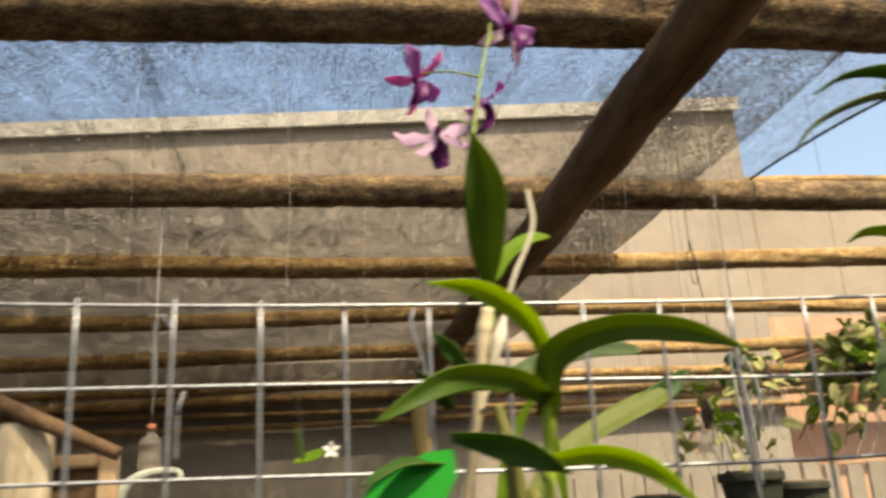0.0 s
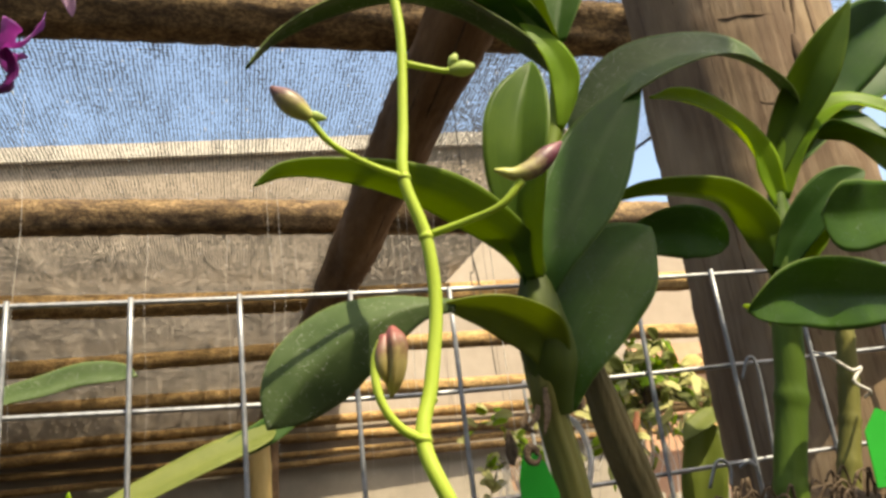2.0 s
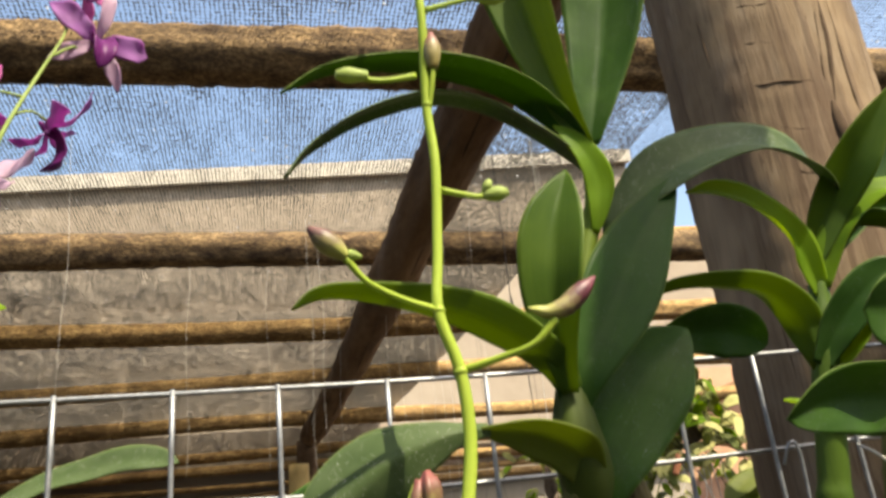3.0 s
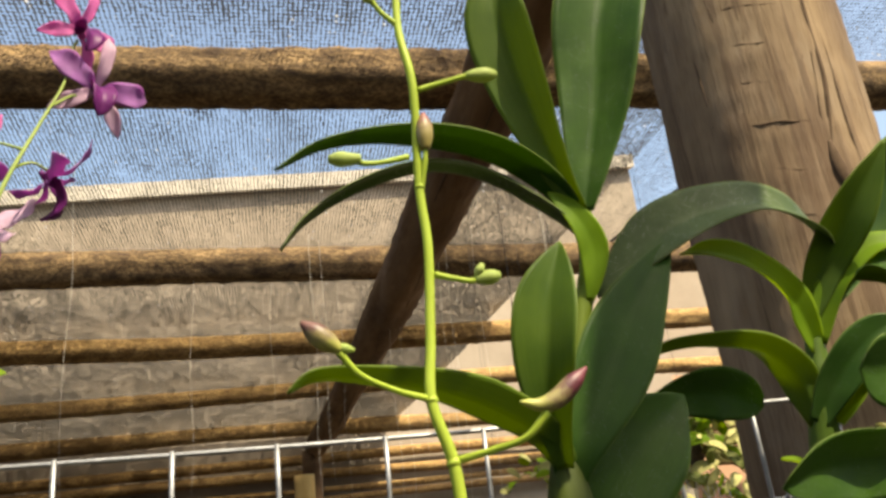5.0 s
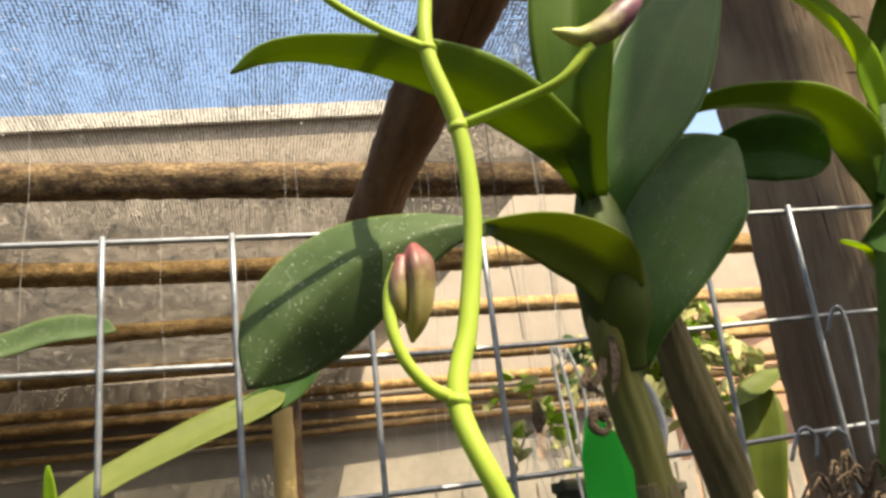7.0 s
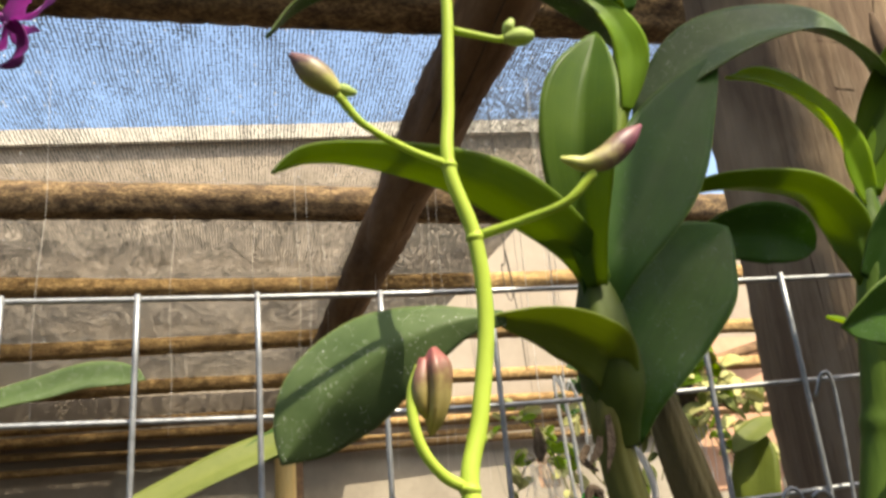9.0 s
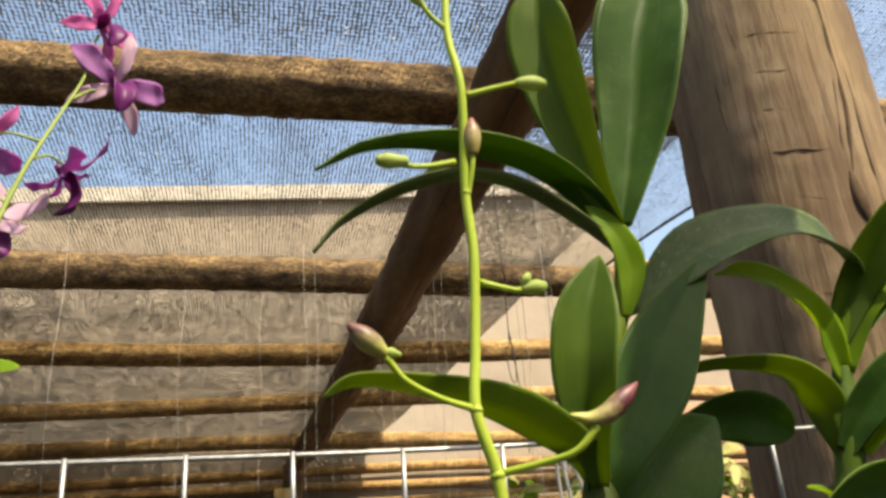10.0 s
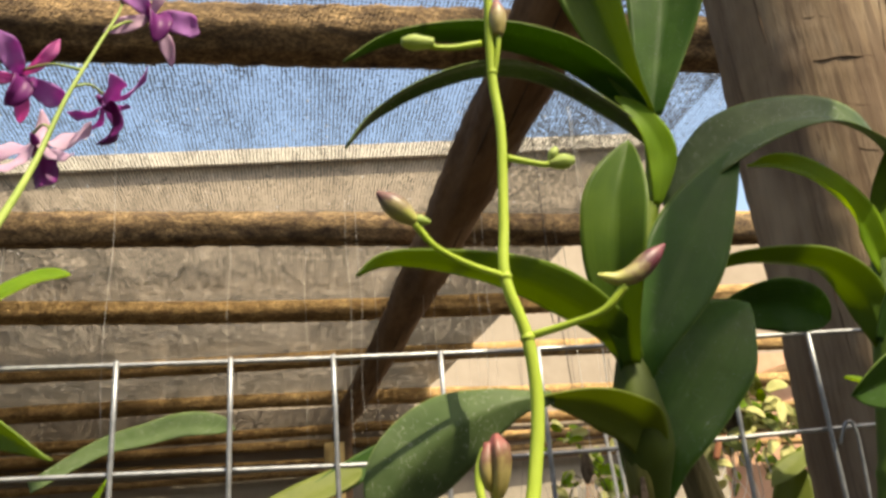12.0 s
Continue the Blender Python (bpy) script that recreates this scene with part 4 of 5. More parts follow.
part("cane", tube([(0.668, 0.79, 1.36), (0.683, 0.79, 1.441), (0.700, 0.79, 1.493), (0.712, 0.788, 1.545), (0.720, 0.786, 1.590)], [0.0078, 0.0080, 0.0074, 0.0066, 0.0050], 60, 18, rough=0.15, nodes=0.03), M_CANE, plant_b, "dry brown old cane")

plant_c = orchid("green orchid with narrow arching leaves and dry old canes")
grow(plant_c, 0.0, 0.42, [(0.038, 0.78, 1.623), (0.036, 0.765, 1.653), (0.034, 0.745, 1.696), (0.022, 0.728, 1.74)], [0.0060, 0.0150, 0.0175, 0.0030], TO_EYE, None, M_LEAF_MID)
grow(plant_c, 1.3, 0.42, [(0.06, 0.69, 1.545), (0.042, 0.675, 1.569), (0.008, 0.66, 1.586), (-0.032, 0.645, 1.588)], [0.0060, 0.0080, 0.0070, 0.0010], TO_EYE, None, M_LEAF_LIME)
grow(plant_c, 2.6, 0.42, [(0.058, 0.70, 1.502), (0.06, 0.675, 1.54), (0.094, 0.65, 1.554), (0.136, 0.625, 1.547), (0.17, 0.605, 1.529)], [0.0080, 0.0110, 0.0095, 0.0080, 0.0010], TO_EYE, None, M_LEAF_MID)
grow(plant_c, 3.9, 0.42, [(0.056, 0.69, 1.513), (0.031, 0.67, 1.524), (-0.017, 0.65, 1.523), (-0.07, 0.63, 1.495)], [0.0070, 0.0090, 0.0090, 0.0030], TO_EYE, None, M_LEAF_MID)
grow(plant_c, 5.2, 0.42, [(-0.018, 0.66, 1.487), (0.006, 0.65, 1.481), (0.029, 0.64, 1.473), (0.054, 0.635, 1.459)], [0.0030, 0.0080, 0.0090, 0.0010], TO_EYE, None, M_LEAF)
grow(plant_c, 6.5, 0.42, [(0.055, 0.69, 1.47), (0.083, 0.67, 1.472), (0.11, 0.65, 1.462), (0.133, 0.63, 1.437)], [0.0050, 0.0070, 0.0070, 0.0020], TO_EYE, None, M_LEAF_LIME)
grow(plant_c, 9.1, 0.42, [(0.016, 0.80, 1.554), (0.003, 0.80, 1.571), (-0.01, 0.80, 1.584)], [0.0060, 0.0070, 0.0010], TO_EYE, None, M_LEAF)
grow(plant_c, 10.4, 0.42, [(-0.014, 0.68, 1.508), (-0.024, 0.67, 1.519), (-0.038, 0.66, 1.531)], [0.0040, 0.0045, 0.0010], TO_EYE, None, M_LEAF_GREY)
grow(plant_c, 11.7, 0.42, [(-0.017, 0.67, 1.469), (-0.049, 0.65, 1.47), (-0.078, 0.63, 1.458)], [0.0040, 0.0060, 0.0030], (-0.2, -0.5, 0.8), None, M_LEAF)
part("cane", tube([(0.052, 0.70, 1.36), (0.054, 0.70, 1.438), (0.057, 0.70, 1.476), (0.060, 0.695, 1.545)], [0.0042, 0.0042, 0.0045, 0.0050], 24, 12, nodes=0.04), M_STEM, plant_c, "yellow-green young cane")
part("cane", tube([(0.044, 0.745, 1.36), (0.042, 0.745, 1.439), (0.038, 0.745, 1.48), (0.032, 0.75, 1.515)], [0.0075, 0.0075, 0.0065, 0.0040], 30, 12, nodes=0.035), M_CANE, plant_c)
part("dry_cane", tube([(0.002, 0.80, 1.36), (0.008, 0.785, 1.44), (0.017, 0.762, 1.510), (0.022, 0.757, 1.550), (0.0250, 0.756, 1.570), (0.0300, 0.755, 1.594)], [0.0052, 0.0052, 0.0042, 0.0046, 0.0060, 0.0052], 50, 14, rough=0.14, nodes=0.05), M_CANE_DRY, plant_c, "straw-coloured broken dry cane")
part("dry_stem", tube([(0.019, 0.760, 1.512), (0.030, 0.756, 1.545), (0.037, 0.755, 1.567), (0.042, 0.755, 1.583), (0.047, 0.755, 1.599), (0.055, 0.755, 1.622), (0.068, 0.755, 1.648), (0.0740, 0.755, 1.667), (0.0730, 0.755, 1.685), (0.0720, 0.755, 1.697)], [0.0026, 0.0030, 0.0058, 0.0030, 0.0021, 0.0019, 0.0020, 0.0021, 0.0020, 0.0012], 90, 12, rough=0.14), M_DRY_STEM, plant_c, "thin cream-white bare dry stem")

# ---- the flower spray ----
spray = plant_c
part("flower_stem", tube([(0.036, 0.775, 1.58), (0.042, 0.81, 1.66), (0.049, 0.865, 1.735), (0.055, 0.904, 1.798), (0.068, 0.925, 1.87), (0.085, 0.948, 1.94), (0.097, 0.962, 1.985), (0.100, 0.966, 2.010), (0.099, 0.972, 2.035)], [0.0036, 0.0036, 0.0032, 0.0026, 0.0020, 0.0016, 0.0013, 0.0012, 0.0011], 70, 10), M_STEM_DULL, spray)


def flower(centre, facing, spin, size, petal_mat, sepal_mat):
    """An open bloom: three sepals, two broad petals and a dark lip, looking along facing."""
    c = Vector(centre)
    f = Vector(facing).normalized()
    rt = f.cross(Vector((0, 0, 1))).normalized()
    up = rt.cross(f)
    core = part("bloom", pod(c - f * 0.010, c + f * 0.012, [0.002, 0.0040, 0.0034, 0.0015]), M_LIP, spray, "open violet orchid bloom")
    for ang, ln, wd, mat, nm in ((90, 1.10, 0.14, sepal_mat, "sepal"), (228, 0.95, 0.15, sepal_mat, "sepal"), (318, 0.95, 0.15, sepal_mat, "sepal"), (22, 1.00, 0.25, petal_mat, "petal"), (168, 1.00, 0.25, petal_mat, "petal")):
        a = radians(ang + spin)
        d = rt * math.cos(a) + up * math.sin(a)
        L = size * ln
        sp = [c + d * 0.002, c + d * L * 0.35 + f * L * 0.10, c + d * L * 0.72 + f * L * 0.08, c + d * L - f * L * 0.06]
        w = size * wd
        part(nm, blade(sp, [w * 0.25, w * 0.8, w, w * 0.75], f, None, 0.22, 0.0003, 18, 8, 0.22, ang, 0.5), mat, core)
    a = radians(270 + spin)
    d = rt * math.cos(a) + up * math.sin(a)
    sp = [c + f * 0.002, c + f * size * 0.30 + d * size * 0.05, c + f * size * 0.50 + d * size * 0.30, c + f * size * 0.50 + d * size * 0.62]
    part("lip", blade(sp, [size * 0.12, size * 0.22, size * 0.20, size * 0.11], up, f, 0.6, 0.0006, 12, 6, 0.15, spin), M_LIP, core)
    return core


flower((0.104, 0.975, 2.060), (0.70, -0.45, -0.15), 12, 0.050, M_PETAL_PINK, M_PETAL_PINK)
flower((0.122, 0.985, 1.997), (0.50, -0.74, -0.25), 6, 0.053, M_PETAL, M_PETAL_PALE)
flower((0.083, 0.990, 1.903), (0.60, 0.20, -0.65), -20, 0.050, M_PETAL, M_PETAL)
flower((0.007, 0.990, 1.930), (0.45, -0.55, -0.55), 25, 0.047, M_PETAL, M_PETAL_PINK)
flower((0.029, 0.980, 1.856), (0.10, 0.75, -0.45), 10, 0.052, M_PETAL_PALE, M_PETAL_PALE)
for a, b in (((0.098, 0.965, 2.000), (0.104, 0.978, 2.050)), ((0.090, 0.955, 1.960), (0.118, 0.985, 1.990)), ((0.072, 0.930, 1.885), (0.083, 0.985, 1.910)), ((0.075, 0.935, 1.905), (0.010, 0.985, 1.935)), ((0.062, 0.915, 1.835), (0.029, 0.972, 1.862))):
    mid = (Vector(a) + Vector(b)) / 2 + Vector((0, 0, 0.006))
    part("pedicel", tube([a, mid, b], [0.0015, 0.0012, 0.0015], 14, 8), M_STEM_DULL, spray)

# leaves of plants growing behind the mesh
hidden = thing("orchid_plant", "orchid behind the mesh with long strap leaves", "orchid", "orchids on the mesh")
for sp, ws, fa, mat in (
    ([(0.12, 1.04, 1.44), (0.164, 1.06, 1.49), (0.24, 1.08, 1.528), (0.298, 1.095, 1.552), (0.318, 1.10, 1.562)], [0.010, 0.013, 0.016, 0.015, 0.009], (-0.1, -0.7, 0.6), M_LEAF_OLIVE),
    # Second, greyer blade that darkens the far end of the strap leaf.
    ([(0.270, 1.092, 1.541), (0.296, 1.100, 1.552), (0.325, 1.106, 1.568), (0.352, 1.110, 1.589)], [0.008, 0.013, 0.0125, 0.006], (-0.1, -0.9, 0.2), M_LEAF_GREY),
    ([(0.06, 0.95, 1.55), (0.109, 0.95, 1.576), (0.143, 0.945, 1.583), (0.176, 0.93, 1.587), (0.213, 0.900, 1.579)], [0.006, 0.009, 0.0115, 0.012, 0.010], (-0.2, -0.8, 0.5), M_LEAF_DUST),
    ([(0.07, 0.96, 1.44), (0.085, 0.96, 1.50), (0.115, 0.95, 1.555)], [0.006, 0.007, 0.001], TO_EYE, M_LEAF_LIME),
    ([(0.155, 1.03, 1.44), (0.152, 1.03, 1.48), (0.148, 1.03, 1.515)], [0.004, 0.006, 0.003], TO_EYE, M_LEAF_LIME),
):
    part("leaf", blade(sp, ws, fa, None, 0.3, wave=0.04), mat, hidden)
part("cane", tube([(0.137, 0.862, 1.20), (0.12, 0.93, 1.33), (0.11, 0.99, 1.45)], [0.010, 0.010, 0.006], 20, 12, nodes=0.04), M_CANE, hidden)
part("leaf", blade([(0.045, 0.80, 1.628), (0.063, 0.82, 1.657), (0.088, 0.83, 1.676), (0.109, 0.831, 1.679)], [0.004, 0.008, 0.008, 0.004], (-0.2, -0.7, 0.5), None, 0.25), M_LEAF_LIME, plant_c)

back_plant = thing("orchid_plant", "orchid behind the mesh with one broad pale leaf", "orchid", "orchids on the mesh")
part("leaf", blade([(0.800, 1.20, 1.34), (0.807, 1.20, 1.412), (0.820, 1.20, 1.481), (0.846, 1.21, 1.548)], [0.018, 0.024, 0.027, 0.020], TO_EYE, None, 0.5), M_LEAF_CLASP, back_plant)
part("leaf_tip", blade([(0.866, 1.198, 1.557), (0.842, 1.188, 1.548), (0.815, 1.184, 1.534), (0.794, 1.182, 1.520)], [0.004, 0.013, 0.014, 0.003], (-0.2, -0.6, 0.75), None, 0.3), M_LEAF_OLIVE, back_plant, "pale folded-over tip")
part("cane", tube([(0.790, 1.035, 1.15), (0.80, 1.205, 1.36)], [0.010, 0.008], 16, 12, nodes=0.04), M_CANE, back_plant)

# ---- scars of the post ----
trunk_tree = BVHTree.FromPolygons([v.co for v in trunk.data.vertices], [tuple(p.vertices) for p in trunk.data.polygons])


def on_post(deg, z, out=0.0):
    """The point of the post's uneven surface at a bearing and height."""
    a = radians(deg)
    axis, way = Vector((0.826, 0.9625, z)), Vector((math.sin(a), -math.cos(a), 0))
    place = trunk_tree.ray_cast(axis + way * 0.2, -way)[0]
    return place + way * out


for z, a0, a1, r in ((2.132, -42, -16, 0.0009), (2.086, -44, -18, 0.0011), (2.035, -46, -11, 0.0014), (1.989, -45, -20, 0.0014), (1.945, -44, -26, 0.0009), (1.895, -47, -11, 0.0022), (1.843, -41, -18, 0.0010), (1.795, -36, -20, 0.0014), (1.745, -44, -18, 0.0009), (1.69, -54, -34, 0.0009)):
    us = [k / 7 for k in range(8)]
    pts = [on_post(a0 + (a1 - a0) * u + 3 * noise.noise(Vector((z * 40, u * 2, 3))), z + 0.006 - 0.012 * u + 0.0022 * noise.noise(Vector((u * 5, z * 30, 0))), -0.0003) for u in us]
    part("scar", tube(pts, [0.0001, r * 0.35, r * 0.7, r * 0.5, r * 0.8, r * 0.5, r * 0.3, 0.0001], 50, 6, rough=0.8, seed=z * 9), M_CRACK, post)
for pts, r in (([(2, 2.26), (2.5, 2.146), (2.6, 2.068), (3, 1.996), (2, 1.94), (-2, 1.89), (-5, 1.862)], 0.0036), ([(9, 2.00), (9, 1.95), (8, 1.90), (8, 1.86), (9, 1.80)], 0.0024), ([(0, 1.985), (-3, 1.94), (-6, 1.90), (-7, 1.87)], 0.0016),
               ([(-50, 2.05), (-49, 2.035), (-49, 2.02)], 0.0018), ([(-66, 2.0), (-65, 1.95), (-64, 1.90)], 0.0022), ([(-53, 1.91), (-52, 1.885), (-51, 1.865)], 0.0020), ([(-62, 1.75), (-61, 1.66), (-60, 1.58)], 0.0012), ([(-38, 1.66), (-37, 1.60), (-37, 1.54)], 0.0010)):
    r *= 0.72
    rr = [r * 0.35] + [r * (1.0 if k % 2 else 0.75) for k in range(len(pts) - 2)] + [r * 0.3]
    part("crack", tube([on_post(a, z, -r * 0.45) for a, z in pts], rr, 50, 8, rough=0.6), M_CRACK, post)
part("knot_hole", tube([on_post(-6, 1.868, -0.001), on_post(-6, 1.848, -0.0025), on_post(-5, 1.828, -0.0025), on_post(-3, 1.806, -0.001)], [0.002, 0.0062, 0.0066, 0.0015], 20, 12, rough=0.3), M_CRACK, post, "dark oval knot hole")

# ---- tags, hooks and roots ----
def tag(outline, thickness, label):
    bm = bmesh.new()
    a = [bm.verts.new(p) for p in outline]
    b = [bm.verts.new(Vector(p) + Vector((0, thickness, 0))) for p in outline]
    bm.faces.new(a)
    bm.faces.new(list(reversed(b)))
    n = len(a)
    for i in range(n):
        bm.faces.new((a[(i + 1) % n], a[i], b[i], b[(i + 1) % n]))
    bmesh.ops.recalc_face_normals(bm, faces=bm.faces)
    return whole("plant_tag", bm, M_TAG, label, "plant tag", "plant tags", smooth=False)


tag([(0.411, 0.670, 1.481), (0.415, 0.670, 1.482), (0.4215, 0.670, 1.475), (0.4265, 0.671, 1.461), (0.425, 0.672, 1.435), (0.407, 0.672, 1.436), (0.4075, 0.671, 1.468)], 0.0008, "bright green plastic plant tag hung on a cane")
tag([(-0.078, 0.660, 1.448), (-0.074, 0.660, 1.457), (-0.060, 0.660, 1.468), (-0.034, 0.660, 1.478), (-0.018, 0.660, 1.479), (-0.016, 0.660, 1.462), (-0.028, 0.660, 1.440), (-0.066, 0.660, 1.434)], 0.0008, "bright green rounded plastic plant tag")
tag([(0.670, 0.745, 1.480), (0.683, 0.745, 1.494), (0.698, 0.745, 1.488), (0.696, 0.745, 1.445), (0.668, 0.745, 1.445)], 0.0008, "bright green plastic plant tag by the post")
# Brown twist tie at the tag, modelled as a tapering coil.
whole("snail_shell", tube([(0.4150, 0.662, 1.480), (0.4105, 0.660, 1.482), (0.4090, 0.660, 1.477), (0.4125, 0.659, 1.4745), (0.4150, 0.659, 1.4775), (0.4125, 0.658, 1.4790)], [0.0021, 0.0020, 0.0017, 0.0013, 0.0009, 0.0004], 30, 10), M_BARK, "small brown curled twist tie on the plant tag", "shell")
for k, pts in enumerate(([(0.418, 0.676, 1.500), (0.414, 0.672, 1.494), (0.419, 0.670, 1.489)], [(0.424, 0.676, 1.503), (0.420, 0.671, 1.497), (0.4145, 0.670, 1.491)], [(0.430, 0.678, 1.512), (0.428, 0.674, 1.500), (0.424, 0.673, 1.488)])):
    part("dry_sheath", blade(pts, [0.0012, 0.0018, 0.0005], TO_EYE, None, 0.5, 0.0004, 10, 4, 0.3, k), M_BARK, plant_a, "dark shrivelled leaf sheath")
for pts in ([(0.612, 0.846, 1.458), (0.619, 0.843, 1.474), (0.625, 0.842, 1.4765), (0.630, 0.842, 1.470), (0.628, 0.843, 1.458)],
            [(0.6600, 0.846, 1.535), (0.6655, 0.842, 1.5500), (0.6715, 0.841, 1.5470), (0.6725, 0.842, 1.520), (0.668, 0.843, 1.450)],
            [(0.640, 0.846, 1.470), (0.646, 0.843, 1.4735), (0.652, 0.842, 1.470)],
            [(-0.020, 0.846, 1.619), (-0.024, 0.842, 1.600), (-0.014, 0.842, 1.560), (-0.012, 0.843, 1.500)],
            [(-0.236, 0.846, 1.605), (-0.243, 0.842, 1.615), (-0.248, 0.842, 1.60), (-0.246, 0.842, 1.545)],
            [(-0.222, 0.846, 1.548), (-0.226, 0.842, 1.530), (-0.226, 0.842, 1.49)]):
    whole("wire_hook", tube(pts, [0.0013, 0.0013], 26, 8), M_WIRE, "bent galvanised wire hook on the mesh", "hook", "hooks on the mesh")

basket = thing("root_ball", "dark tangle of bark and roots below the orchids", "root ball")
rng = random.Random(5)
bm = bmesh.new()
bmesh.ops.create_icosphere(bm, subdivisions=4, radius=1.0)
for v in bm.verts:
    d = v.co.normalized()
    r = 1 + 0.28 * noise.noise(d * 4) + 0.12 * noise.noise(d * 11)
    v.co = Vector((0.640 + d.x * r * 0.085, 0.775 + d.y * r * 0.035, 1.395 + d.z * r * 0.052))
part("bark", bm, M_BARK, basket)
for k in range(46):
    a = rng.uniform(0, 6.28)
    x, y = 0.640 + 0.075 * rng.uniform(-1, 1), 0.765 + 0.02 * rng.uniform(-1, 1)
    z = 1.44 + rng.uniform(-0.01, 0.012)
    L = rng.uniform(0.012, 0.03)
    part("root", tube([(x, y, z - 0.01), (x + L * 0.5 * math.cos(a), y - 0.006, z + rng.uniform(0.002, 0.012)), (x + L * math.cos(a), y - 0.004, z + rng.uniform(-0.01, 0.006))], [0.0011, 0.0010, 0.0007], 8, 5), M_BARK, basket)

# ---- hanging things farther back ----
rng = random.Random(11)
for x, y, z0, z1 in ((-0.22, 2.36, 2.56, 1.75), (0.02, 3.0, 2.46, 1.80), (-0.62, 2.2, 2.5, 2.1), (0.95, 3.9, 2.40, 1.95), (1.02, 3.95, 2.40, 1.92), (1.10, 3.9, 2.40, 2.0), (-0.705, 3.0, 2.47, 1.77), (0.42, 2.9, 0, 1.72), (0.46, 2.95, 0, 1.80), (0.55, 3.4, 0, 1.76), (0.70, 3.1, 0, 1.70), (0.74, 3.1, 0, 1.66), (0.82, 2.7, 0, 1.60), (0.86, 2.75, 0, 1.66), (0.90, 3.2, 0, 1.62), (0.97, 2.8, 0, 1.58), (1.14, 2.5, 0, 1.66), (1.30, 3.0, 0, 1.62), (0.28, 3.3, 0, 1.85)):
    z0 = net_top(y) - 0.02
    pts = [(x + 0.006 * math.sin(k * 1.9 + x * 9), y, z0 + (z1 - z0) * k / 5) for k in range(6)]
    whole("hanging_string", tube([(x, y, net_top(y))] + pts, [0.00045, 0.0004], 20, 5), M_STRING, "thin pale string hanging from the roof", "string", "hanging strings")
whole("hanging_wire", tube([(0.885, 2.17, net_top(2.17)), (0.884, 2.17, 2.12), (0.872, 2.17, 2.06), (0.878, 2.17, 1.985), (0.890, 2.17, 1.975), (0.893, 2.17, 2.03), (0.884, 2.17, 2.10), (0.900, 2.17, 1.93), (0.905, 2.17, 1.80)], [0.0013, 0.0013], 60, 6), M_WIRE_DARK, "thin dark wire with a loop hanging from the roof", "wire")


M_PLASTIC = bpy.data.materials.new("clear_plastic")
M_PLASTIC.use_nodes = True
pb = M_PLASTIC.node_tree.nodes["Principled BSDF"]
pb.inputs["Base Color"].default_value, pb.inputs["Roughness"].default_value = (0.80, 0.70, 0.60, 1), 0.12
pb.inputs["Transmission Weight"].default_value, pb.inputs["IOR"].default_value = 0.9, 1.2


M_HOSE = plain_mat("pale_plastic_pipe", (0.420, 0.430, 0.330), (0.560, 0.560, 0.450), 30, 0.5)


def bottle(x, y, z, label):
    b = thing("plastic_bottle", label, "bottle", "hanging bottles")
    shell = tube([(x, y, z - 0.080), (x, y, z - 0.040), (x, y, z - 0.010), (x, y, z + 0.012), (x, y, z + 0.030), (x, y, z + 0.050), (x, y, z + 0.068)], [0.034, 0.038, 0.034, 0.038, 0.034, 0.014, 0.012], 48, 20)
    o = part("body", shell, M_PLASTIC, b)
    o.visible_shadow = False
    part("cap", tube([(x, y, z + 0.065), (x, y, z + 0.082)], [0.015, 0.015], 4, 14), M_BRICK, b, "orange screw cap")
    part("string", tube([(x, y, z + 0.080), (x, y, net_top(y))], [0.0012, 0.0012], 6, 5), M_STRING, b)
    return b


bottle(1.240, 3.05, 1.640, "clear plastic bottle hung from the roof, glinting")
bottle(-0.706, 3.00, 1.658, "brownish clear plastic bottle hung upright on a string")
whole("hose_bend", tube([(-0.800, 2.9, 0.0), (-0.785, 2.9, 1.40), (-0.769, 2.9, 1.506), (-0.738, 2.9, 1.552), (-0.677, 2.9, 1.578), (-0.610, 2.9, 1.580), (-0.590, 2.9, 1.570), (-0.590, 2.9, 1.548)], [0.020, 0.020, 0.020, 0.019, 0.015, 0.011, 0.011, 0.012], 60, 14), M_HOSE, "pale greenish plastic pipe bent over at its top", "pipe")


M_LEAF_PALE = leaf_mat("leaf_pale_bulb", (0.340, 0.340, 0.110), (0.600, 0.570, 0.260), (0.62, 0.60, 0.16), 0.2, 0.35, 0.5)
M_GLAZE = plain_mat("dark_pot", (0.030, 0.032, 0.022), (0.070, 0.070, 0.045), 20, 0.6)


